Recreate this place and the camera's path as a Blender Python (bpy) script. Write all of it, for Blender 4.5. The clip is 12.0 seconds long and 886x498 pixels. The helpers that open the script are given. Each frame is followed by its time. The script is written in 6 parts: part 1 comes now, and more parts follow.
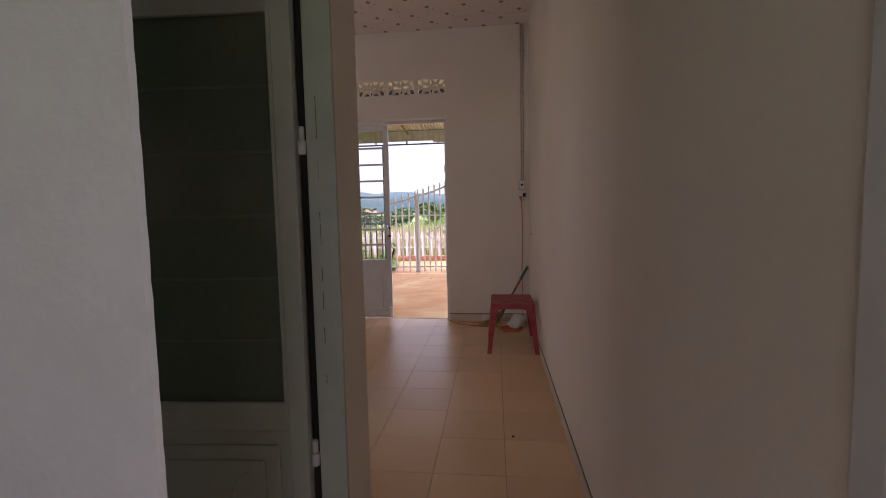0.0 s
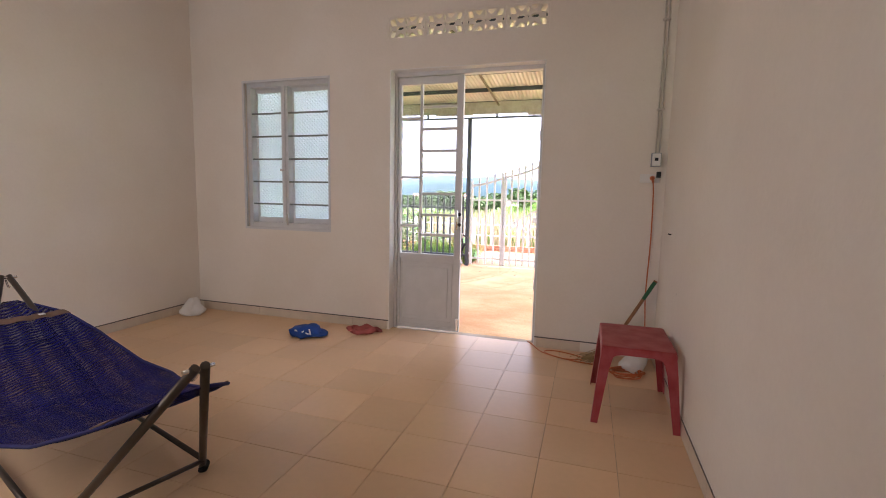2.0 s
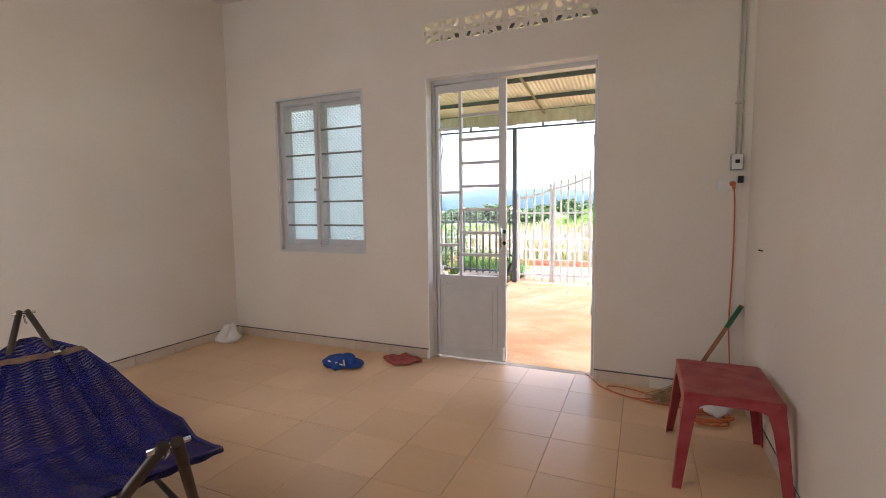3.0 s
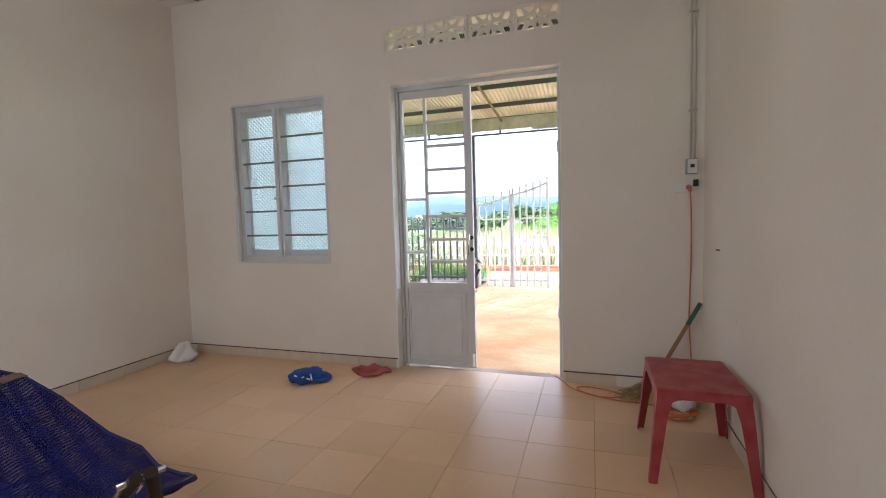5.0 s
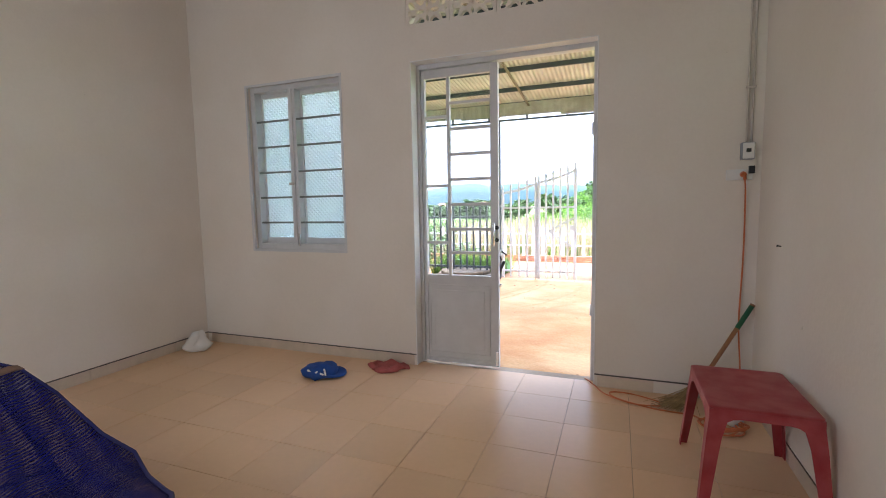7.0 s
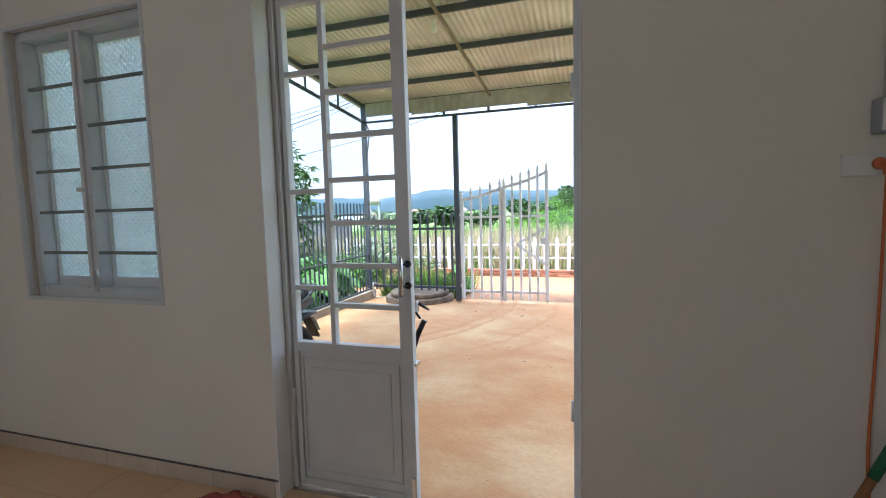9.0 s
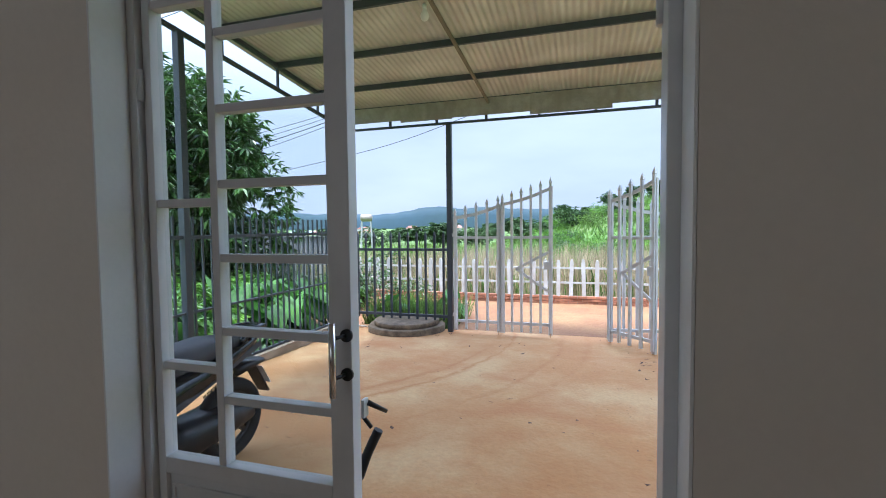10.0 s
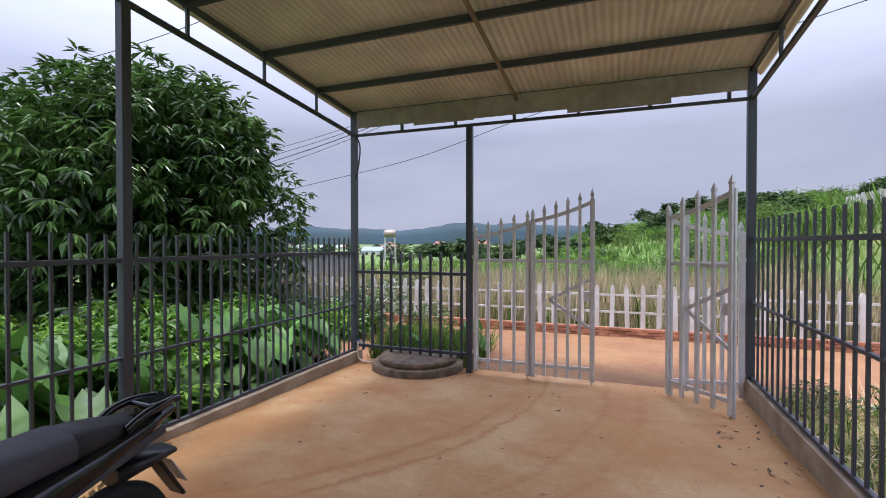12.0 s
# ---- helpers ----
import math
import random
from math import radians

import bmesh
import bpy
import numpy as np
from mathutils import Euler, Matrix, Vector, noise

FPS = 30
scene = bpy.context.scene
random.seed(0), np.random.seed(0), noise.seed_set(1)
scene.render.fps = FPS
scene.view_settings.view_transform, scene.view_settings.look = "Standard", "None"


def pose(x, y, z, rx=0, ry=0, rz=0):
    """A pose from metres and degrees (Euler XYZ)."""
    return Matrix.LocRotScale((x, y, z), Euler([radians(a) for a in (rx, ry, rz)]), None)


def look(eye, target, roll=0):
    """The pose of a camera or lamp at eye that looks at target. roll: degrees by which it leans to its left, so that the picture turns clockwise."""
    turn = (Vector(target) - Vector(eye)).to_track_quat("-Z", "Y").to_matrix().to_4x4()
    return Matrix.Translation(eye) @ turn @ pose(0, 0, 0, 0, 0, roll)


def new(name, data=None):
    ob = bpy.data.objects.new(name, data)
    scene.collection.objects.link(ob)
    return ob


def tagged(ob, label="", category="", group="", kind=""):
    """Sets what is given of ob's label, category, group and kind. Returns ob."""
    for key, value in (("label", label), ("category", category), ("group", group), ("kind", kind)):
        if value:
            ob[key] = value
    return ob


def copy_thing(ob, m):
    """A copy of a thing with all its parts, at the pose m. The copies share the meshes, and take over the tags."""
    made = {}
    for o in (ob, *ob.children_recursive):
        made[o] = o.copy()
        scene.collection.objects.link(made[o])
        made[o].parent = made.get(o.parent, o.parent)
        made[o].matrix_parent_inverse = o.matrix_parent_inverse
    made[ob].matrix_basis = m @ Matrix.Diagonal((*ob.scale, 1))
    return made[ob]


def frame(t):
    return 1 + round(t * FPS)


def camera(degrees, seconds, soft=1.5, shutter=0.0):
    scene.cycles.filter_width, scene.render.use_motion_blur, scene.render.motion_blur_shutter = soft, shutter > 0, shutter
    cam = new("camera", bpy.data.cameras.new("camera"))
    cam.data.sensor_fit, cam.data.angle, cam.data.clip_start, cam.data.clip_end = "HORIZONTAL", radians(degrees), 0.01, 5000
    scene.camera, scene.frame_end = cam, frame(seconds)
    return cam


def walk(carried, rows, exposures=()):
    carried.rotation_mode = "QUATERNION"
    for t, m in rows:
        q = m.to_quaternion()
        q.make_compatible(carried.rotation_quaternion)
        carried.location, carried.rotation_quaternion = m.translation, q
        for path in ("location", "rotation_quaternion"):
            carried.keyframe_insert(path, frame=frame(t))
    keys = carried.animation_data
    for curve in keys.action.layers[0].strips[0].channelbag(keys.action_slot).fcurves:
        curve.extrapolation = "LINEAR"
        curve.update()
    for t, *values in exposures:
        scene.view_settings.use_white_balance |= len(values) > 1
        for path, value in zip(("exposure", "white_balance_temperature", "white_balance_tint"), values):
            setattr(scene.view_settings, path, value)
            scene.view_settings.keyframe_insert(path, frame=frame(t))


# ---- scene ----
cam = camera(88.1, 12.0, soft=1.0)
PATH = [
    (0, (0.224, 0.909, 1.403), (0.001, 2.889, 1.238), -1.2),
    (0.5, (0.204, 1.309, 1.4), (-0.1, 3.277, 1.211), -0.6),
    (1, (0.167, 1.682, 1.436), (-0.175, 3.642, 1.231), -0.7),
    (1.3, (0.179, 1.935, 1.406), (-0.238, 3.879, 1.19), -0.5),
    (1.5, (0.154, 2.114, 1.393), (-0.31, 4.047, 1.167), 0.1),
    (2, (0.062, 2.461, 1.368), (-0.535, 4.356, 1.139), 1.2),
    (2.5, (-0.015, 2.728, 1.385), (-0.713, 4.591, 1.176), 0.6),
    (3, (-0.027, 2.867, 1.39), (-0.821, 4.695, 1.22), -0.6),
    (5, (-0.127, 2.86, 1.384), (-0.746, 4.757, 1.244), -1.6),
    (5.5, (-0.138, 2.865, 1.381), (-0.776, 4.755, 1.228), -1.6),
    (6, (-0.144, 2.871, 1.394), (-0.79, 4.758, 1.242), -1.4),
    (6.5, (-0.159, 2.916, 1.382), (-0.853, 4.784, 1.203), -0.9),
    (6.7, (-0.18, 2.976, 1.38), (-0.9, 4.831, 1.185), -1.0),
    (8.5, (-0.295, 4.33, 1.451), (-0.887, 6.235, 1.32), -1.2),
    (9, (-0.33, 4.811, 1.439), (-0.938, 6.709, 1.271), -1.5),
    (9.5, (-0.452, 5.292, 1.438), (-1.071, 7.188, 1.295), -0.7),
    (10, (-0.552, 5.734, 1.471), (-1.138, 7.644, 1.377), -0.6),
    (10.2, (-0.576, 5.899, 1.475), (-1.171, 7.806, 1.382), -0.3),
    (10.5, (-0.624, 6.151, 1.48), (-1.235, 8.053, 1.398), 0.4),
    (11, (-0.773, 6.494, 1.509), (-1.329, 8.414, 1.438), 0.8),
    (11.5, (-0.769, 6.749, 1.517), (-1.344, 8.663, 1.432), -0.2),
    (12, (-0.774, 6.916, 1.535), (-1.476, 8.789, 1.51), 0.0),
]
EXPOSURES = [(0.0, 1.75, 6500, 27), (0.5, 2.72, 6650, 31), (1.0, 2.95, 6650, 31), (1.5, 2.85, 6500, 25), (2.5, 2.8, 6350, 18), (5.0, 2.8, 5800, 11), (6.5, 2.8, 5800, 11), (8.5, 2.25, 5700, 9), (9.5, 1.65, 5400, 4), (10.0, 1.3, 5400, 5), (10.5, 1.12, 5400, 8), (11.0, 0.68, 5750, 14), (12.0, 0.55, 6050, 17)]
walk(cam, [(t, look(eye, target, roll)) for t, eye, target, roll in PATH], EXPOSURES)

# ---- light ----
world = bpy.data.worlds.new("overcast")
scene.world = world
world.use_nodes = True
wn, wl = world.node_tree.nodes, world.node_tree.links
background = wn["Background"]
sky = wn.new("ShaderNodeTexSky")
sky.sky_type, sky.sun_disc = "NISHITA", False
sky.sun_elevation, sky.sun_rotation = radians(74), radians(211)
sky.air_density, sky.dust_density = 1.2, 3.0
coords = wn.new("ShaderNodeTexCoord")
stretch = wn.new("ShaderNodeMapping")
stretch.inputs["Scale"].default_value = (1.4, 1.4, 5.0)
cloud = wn.new("ShaderNodeTexNoise")
cloud.inputs["Scale"].default_value, cloud.inputs["Detail"].default_value = 1.6, 7
cloud_ramp = wn.new("ShaderNodeValToRGB")
cloud_ramp.color_ramp.elements[0].position, cloud_ramp.color_ramp.elements[0].color = 0.36, (8.2, 8.8, 10.9, 1)
cloud_ramp.color_ramp.elements[1].position, cloud_ramp.color_ramp.elements[1].color = 0.64, (9.8, 10.3, 12.2, 1)
cover = wn.new("ShaderNodeMix")
cover.data_type = "RGBA"
cover.inputs["Factor"].default_value = 0.86
wl.new(coords.outputs["Generated"], stretch.inputs["Vector"])
wl.new(stretch.outputs["Vector"], cloud.inputs["Vector"])
wl.new(cloud.outputs["Fac"], cloud_ramp.inputs["Fac"])
wl.new(sky.outputs["Color"], cover.inputs["A"])
wl.new(cloud_ramp.outputs["Color"], cover.inputs["B"])
# an overcast sky is about three times as bright overhead as at the horizon
aim = wn.new("ShaderNodeSeparateXYZ")
lift = wn.new("ShaderNodeMapRange")
lift.inputs["From Min"].default_value, lift.inputs["From Max"].default_value = 0.22, 1.0
lift.inputs["To Min"].default_value, lift.inputs["To Max"].default_value = 0.65, 3.5
grow = wn.new("ShaderNodeVectorMath")
grow.operation = "SCALE"
wl.new(coords.outputs["Generated"], aim.inputs["Vector"])
wl.new(aim.outputs["Z"], lift.inputs["Value"])
wl.new(cover.outputs["Result"], grow.inputs[0])
wl.new(lift.outputs["Result"], grow.inputs["Scale"])
wl.new(grow.outputs["Vector"], background.inputs["Color"])
background.inputs["Strength"].default_value = 0.062

sun = new("sun", bpy.data.lights.new("sun", "SUN"))
sun.data.energy, sun.data.angle, sun.data.color = 3.2, radians(16), (1.0, 0.94, 0.86)
sun.matrix_world = look((0, 0, 20), (3.0, 5.0, 0))

kitchen_light = new("kitchen_window_light", bpy.data.lights.new("kitchen_window_light", "AREA"))
kitchen_light.data.shape, kitchen_light.data.size, kitchen_light.data.size_y = "RECTANGLE", 1.5, 1.3
kitchen_light.data.energy, kitchen_light.data.color = 1.1, (0.92, 0.96, 1.0)
kitchen_light.matrix_world = look((-0.6, -1.42, 1.7), (-0.6, 3, 1.5))

# fill lamp in an unseen added opening, brightens the front wall from behind
back_light = new("unseen_back_fill_light", bpy.data.lights.new("unseen_back_fill_light", "AREA"))
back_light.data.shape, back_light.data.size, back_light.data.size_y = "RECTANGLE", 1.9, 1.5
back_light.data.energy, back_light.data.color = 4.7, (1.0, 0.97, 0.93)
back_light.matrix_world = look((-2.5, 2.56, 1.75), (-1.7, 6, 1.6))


side_light = new("side_window_light", bpy.data.lights.new("side_window_light", "AREA"))
side_light.data.shape, side_light.data.size, side_light.data.size_y = "RECTANGLE", 1.3, 1.3
side_light.data.energy, side_light.data.color = 11, (0.92, 0.96, 1.0)
side_light.matrix_world = look((2.98, 0.7, 1.6), (0, 1.2, 1.4))


# ---- materials ----
def material(name, color, rough=0.6, metal=0.0, vary=0.12, scale=6.0, fine=60.0, bump=0.15, depth=0.004, second=None, spread=(0.4, 0.65), each=0.0, island=0.0, detail=5, rvar=0.12, specks=None, streak=None, speck_at=0.70, **extra):
    """A surface with broad stains and fine grain; second: the colour of the stains; each and island: variation from piece to piece."""
    m = bpy.data.materials.new(name)
    m.use_nodes = True
    n, l = m.node_tree.nodes, m.node_tree.links
    b = n["Principled BSDF"]
    place = n.new("ShaderNodeTexCoord")
    def noisy(s, many):
        t = n.new("ShaderNodeTexNoise")
        t.inputs["Scale"].default_value, t.inputs["Detail"].default_value = s, many
        t.inputs["Roughness"].default_value = 0.5 if many < 8 else 0.68
        geo = n.new("ShaderNodeNewGeometry")
        l.new(geo.outputs["Position"], t.inputs["Vector"])
        return t.outputs["Fac"]
    broad, grain = noisy(scale, detail), noisy(fine, 3)
    other = second or tuple(c * (1 - 2 * vary) for c in color)
    ramp = n.new("ShaderNodeValToRGB")
    ramp.color_ramp.elements[0].position, ramp.color_ramp.elements[1].position = spread
    ramp.color_ramp.elements[0].color, ramp.color_ramp.elements[1].color = (*other, 1), (*color, 1)
    l.new(broad, ramp.inputs["Fac"])
    tone = n.new("ShaderNodeHueSaturation")
    lo = n.new("ShaderNodeMapRange")
    lo.inputs["To Min"].default_value, lo.inputs["To Max"].default_value = 1 - vary, 1 + vary
    l.new(grain, lo.inputs["Value"])
    value = lo.outputs["Result"]
    for source, amount in (("ShaderNodeObjectInfo", each), ("ShaderNodeNewGeometry", island)):
        if amount:
            info = n.new(source)
            spanned = n.new("ShaderNodeMapRange")
            spanned.inputs["To Min"].default_value, spanned.inputs["To Max"].default_value = 1 - amount, 1 + amount
            l.new(info.outputs["Random" if source.endswith("Info") else "Random Per Island"], spanned.inputs["Value"])
            mul = n.new("ShaderNodeMath")
            mul.operation = "MULTIPLY"
            l.new(value, mul.inputs[0])
            l.new(spanned.outputs["Result"], mul.inputs[1])
            value = mul.outputs["Value"]
    l.new(value, tone.inputs["Value"])
    l.new(ramp.outputs["Color"], tone.inputs["Color"])
    base = tone.outputs["Color"]
    if streak:
        swirl = n.new("ShaderNodeMapping")
        swirl.inputs["Rotation"].default_value = (0, 0, radians(-42))
        swirl.inputs["Scale"].default_value = (0.85, 1.35, 1)
        where = n.new("ShaderNodeNewGeometry")
        l.new(where.outputs["Position"], swirl.inputs["Vector"])
        drag = n.new("ShaderNodeTexNoise")
        drag.inputs["Scale"].default_value, drag.inputs["Detail"].default_value, drag.inputs["Roughness"].default_value, drag.inputs["Distortion"].default_value = 1.1, 12, 0.64, 0.25
        l.new(swirl.outputs["Vector"], drag.inputs["Vector"])
        edge = n.new("ShaderNodeValToRGB")
        edge.color_ramp.elements[0].position, edge.color_ramp.elements[1].position = 0.46, 0.70
        edge.color_ramp.elements[1].color = (0.75, 0.75, 0.75, 1)
        l.new(drag.outputs["Fac"], edge.inputs["Fac"])
        dragged = n.new("ShaderNodeMix")
        dragged.data_type = "RGBA"
        l.new(edge.outputs["Color"], dragged.inputs["Factor"])
        l.new(base, dragged.inputs["A"])
        dragged.inputs["B"].default_value = (*streak, 1)
        base = dragged.outputs["Result"]
    if specks:
        spot = n.new("ShaderNodeValToRGB")
        spot.color_ramp.elements[0].position, spot.color_ramp.elements[1].position = speck_at, speck_at + 0.05
        spot.color_ramp.elements[1].color = (0.7, 0.7, 0.7, 1)
        l.new(noisy(7.5, 9), spot.inputs["Fac"])
        spotted = n.new("ShaderNodeMix")
        spotted.data_type = "RGBA"
        l.new(spot.outputs["Color"], spotted.inputs["Factor"])
        l.new(base, spotted.inputs["A"])
        spotted.inputs["B"].default_value = (*specks, 1)
        l.new(spotted.outputs["Result"], b.inputs["Base Color"])
    else:
        l.new(base, b.inputs["Base Color"])
    r = n.new("ShaderNodeMapRange")
    r.inputs["To Min"].default_value, r.inputs["To Max"].default_value = max(0.02, rough - rvar), min(1, rough + rvar)
    l.new(broad, r.inputs["Value"])
    l.new(r.outputs["Result"], b.inputs["Roughness"])
    b.inputs["Metallic"].default_value = metal
    if bump:
        bm_ = n.new("ShaderNodeBump")
        bm_.inputs["Strength"].default_value, bm_.inputs["Distance"].default_value = bump, depth
        l.new(grain, bm_.inputs["Height"])
        l.new(bm_.outputs["Normal"], b.inputs["Normal"])
    for key, v in extra.items():
        b.inputs[key.replace("_", " ")].default_value = v
    return m


PLASTER = material("cream_plaster", (0.80, 0.75, 0.68), 0.75, vary=0.03, scale=1.2, fine=45, bump=0.25, second=(0.76, 0.70, 0.62), specks=(0.36, 0.31, 0.25))
PLASTER_WHITE = material("white_plaster", (0.80, 0.79, 0.77), 0.8, vary=0.03, scale=1.5, fine=45, bump=0.3)
REVEAL = material("white_painted_reveal", (0.86, 0.86, 0.85), 0.5, vary=0.03, scale=3, bump=0.1)
KITCHEN_PLASTER = material("greyish_whitewash", (0.60, 0.605, 0.60), 0.85, vary=0.04, scale=1.8, fine=45, bump=0.35, second=(0.54, 0.54, 0.53))
CEILING = material("ceiling_board", (0.80, 0.74, 0.70), 0.5, vary=0.02, scale=3, bump=0.05)
CEILING_MARK = material("ceiling_print", (0.34, 0.22, 0.15), 0.5, vary=0.1, bump=0)
TILE = material("floor_tile", (0.75, 0.51, 0.31), 0.33, rvar=0.01, vary=0.04, scale=1.6, fine=25, bump=0.03, second=(0.70, 0.465, 0.27), spread=(0.3, 0.75), each=0.05)
GROUT = material("grout", (0.30, 0.20, 0.12), 0.9, vary=0.1)
SKIRT = material("skirting_tile", (0.66, 0.56, 0.45), 0.4, vary=0.05, bump=0.03, each=0.04)
SKIRT_TOP = material("skirting_joint", (0.17, 0.15, 0.145), 0.9, vary=0.3, scale=20)
# darker copy of the white steel, with the kitchen's dim light in its colour
KITCHEN_STEEL = material("dim_lit_white_steel", (0.46, 0.50, 0.45), 0.45, vary=0.05, scale=6, bump=0.05, second=(0.40, 0.44, 0.39))
WHITE_STEEL = material("white_painted_steel", (0.65, 0.65, 0.655), 0.38, vary=0.03, scale=8, bump=0.04)
BAR_GREY = material("grey_glazing_bar", (0.20, 0.215, 0.19), 0.5, vary=0.1, bump=0)
GREY_STEEL = material("grey_painted_steel", (0.050, 0.058, 0.074), 0.48, vary=0.08, scale=10, bump=0.05)
GATE_PAINT = material("pale_grey_gate_paint", (0.64, 0.64, 0.64), 0.45, vary=0.05, scale=9, bump=0.06, second=(0.58, 0.575, 0.57))
VALANCE = material("weathered_valance_sheet", (0.40, 0.36, 0.33), 0.6, vary=0.08, scale=2.5, bump=0.1, second=(0.27, 0.235, 0.21), detail=8)
PRIMER = material("brown_primed_steel", (0.20, 0.155, 0.11), 0.6, vary=0.1, scale=6, bump=0.05)
SHEET = material("beige_roof_sheet", (0.64, 0.61, 0.575), 0.5, vary=0.06, scale=1.5, bump=0.05, second=(0.49, 0.46, 0.43))
CONCRETE = material("dusty_concrete", (0.56, 0.37, 0.185), 0.85, vary=0.16, scale=0.9, fine=30, bump=0.9, depth=0.006, second=(0.48, 0.25, 0.095), spread=(0.40, 0.60), detail=12, streak=(0.43, 0.18, 0.06), specks=(0.17, 0.085, 0.045), speck_at=0.645)
CURB = material("curb_concrete", (0.40, 0.33, 0.25), 0.9, vary=0.15, scale=3, fine=50, bump=0.5, second=(0.26, 0.20, 0.14))
OLD_CONCRETE = material("old_concrete", (0.25, 0.185, 0.125), 0.95, vary=0.2, scale=5, fine=50, bump=0.6, second=(0.105, 0.078, 0.052), detail=10)
DIRT = material("red_dirt", (0.28, 0.155, 0.068), 0.95, vary=0.2, scale=0.9, fine=18, bump=0.8, depth=0.02, second=(0.21, 0.095, 0.043), detail=11)
GRASS_GROUND = material("green_ground", (0.095, 0.17, 0.035), 0.95, vary=0.3, scale=0.12, fine=3, bump=0.8, depth=0.05, second=(0.16, 0.135, 0.055), spread=(0.30, 0.52), detail=9)
BRICK = material("brick", (0.36, 0.155, 0.085), 0.9, vary=0.2, scale=9, fine=60, bump=0.5, second=(0.30, 0.12, 0.07), each=0.25)
MORTAR = material("mortar", (0.30, 0.22, 0.16), 0.95, vary=0.15)
PICKET_WHITE = material("whitewashed_concrete", (0.52, 0.515, 0.51), 0.85, vary=0.08, scale=4, bump=0.3, second=(0.42, 0.40, 0.375))
LEAF = material("mango_leaf", (0.085, 0.160, 0.036), 0.30, vary=0.12, scale=0.8, bump=0, second=(0.045, 0.098, 0.022), island=0.55)
LEAF_LIGHT = material("cassava_leaf", (0.17, 0.34, 0.035), 0.5, vary=0.1, scale=1.2, bump=0, second=(0.075, 0.17, 0.024), island=0.4)
TARO = material("taro_leaf", (0.085, 0.205, 0.032), 0.55, vary=0.1, scale=5, fine=30, bump=0.15, second=(0.060, 0.150, 0.030), each=0.35)
WEED = material("weed_leaf", (0.135, 0.230, 0.036), 0.6, vary=0.1, scale=0.9, bump=0, second=(0.12, 0.20, 0.04), island=0.55)
STALK = material("dry_stalk", (0.46, 0.37, 0.235), 0.8, vary=0.1, scale=1.0, bump=0, second=(0.28, 0.22, 0.12), island=0.4)
FAR_TREE = material("far_foliage", (0.07, 0.12, 0.035), 0.8, vary=0.1, scale=0.5, bump=0, second=(0.045, 0.085, 0.03), island=0.4)
BARK = material("bark", (0.10, 0.075, 0.055), 0.95, vary=0.25, scale=6, fine=30, bump=0.8, depth=0.02)
# the hills' blue is distance haze put into the base colour
MOUNTAIN = material("haze_blue_hill", (0.017, 0.042, 0.060), 0.95, vary=0.1, scale=0.006, fine=0.05, bump=0, second=(0.013, 0.034, 0.042))
RED_PLASTIC = material("red_plastic", (0.30, 0.020, 0.027), 0.42, vary=0.06, scale=10, bump=0.05, second=(0.36, 0.055, 0.058))
BLUE_MESH = material("blue_hammock_mesh", (0.009, 0.011, 0.105), 0.9, vary=0.15, scale=8, fine=300, bump=0.4, depth=0.003, Specular_IOR_Level=0.1)
bn, bl = BLUE_MESH.node_tree.nodes, BLUE_MESH.node_tree.links
holes, see, weave_geo = bn.new("ShaderNodeMixShader"), bn.new("ShaderNodeBsdfTransparent"), bn.new("ShaderNodeNewGeometry")
weave = bn.new("ShaderNodeTexWave")
weave.inputs["Scale"].default_value, weave.inputs["Distortion"].default_value, weave.inputs["Detail"].default_value = 15.0, 5.0, 2.0
weave_range = bn.new("ShaderNodeMapRange")
weave_range.inputs["To Min"].default_value, weave_range.inputs["To Max"].default_value = 0.06, 0.56
bl.new(weave_geo.outputs["Position"], weave.inputs["Vector"])
bl.new(weave.outputs["Fac"], weave_range.inputs["Value"])
# denser lengthwise stripes in the net
stripe_turn, stripe = bn.new("ShaderNodeMapping"), bn.new("ShaderNodeTexWave")
stripe_turn.inputs["Rotation"].default_value = (0, 0, radians(-73))
stripe.inputs["Scale"].default_value, stripe.inputs["Distortion"].default_value, stripe.inputs["Detail"].default_value, stripe.inputs["Detail Scale"].default_value = 3.1, 5.0, 3.0, 0.5
stripe_range, thin_net = bn.new("ShaderNodeMapRange"), bn.new("ShaderNodeMath")
stripe_range.inputs["From Min"].default_value, stripe_range.inputs["From Max"].default_value = 0.15, 0.7
stripe_range.inputs["To Min"].default_value, stripe_range.inputs["To Max"].default_value = 0.58, 1.0
thin_net.operation = "MULTIPLY"
bl.new(weave_geo.outputs["Position"], stripe_turn.inputs["Vector"])
bl.new(stripe_turn.outputs["Vector"], stripe.inputs["Vector"])
bl.new(stripe.outputs["Fac"], stripe_range.inputs["Value"])
bl.new(weave_range.outputs["Result"], thin_net.inputs[0])
bl.new(stripe_range.outputs["Result"], thin_net.inputs[1])
bl.new(thin_net.outputs["Value"], holes.inputs["Fac"])
bl.new(bn["Principled BSDF"].outputs["BSDF"], holes.inputs[1])
bl.new(see.outputs["BSDF"], holes.inputs[2])
bl.new(holes.outputs["Shader"], bn["Material Output"].inputs["Surface"])
BLUE_CLOTH = material("blue_cap_cloth", (0.012, 0.065, 0.30), 0.8, vary=0.12, scale=14, fine=200, bump=0.3)
RED_CLOTH = material("faded_red_cloth", (0.42, 0.10, 0.085), 0.9, vary=0.12, scale=14, fine=150, bump=0.4)
HEM = material("navy_hem", (0.008, 0.010, 0.09), 0.85, vary=0.1, bump=0.2)
BAND = material("brown_webbing", (0.17, 0.10, 0.065), 0.85, vary=0.15, scale=20, bump=0.3)
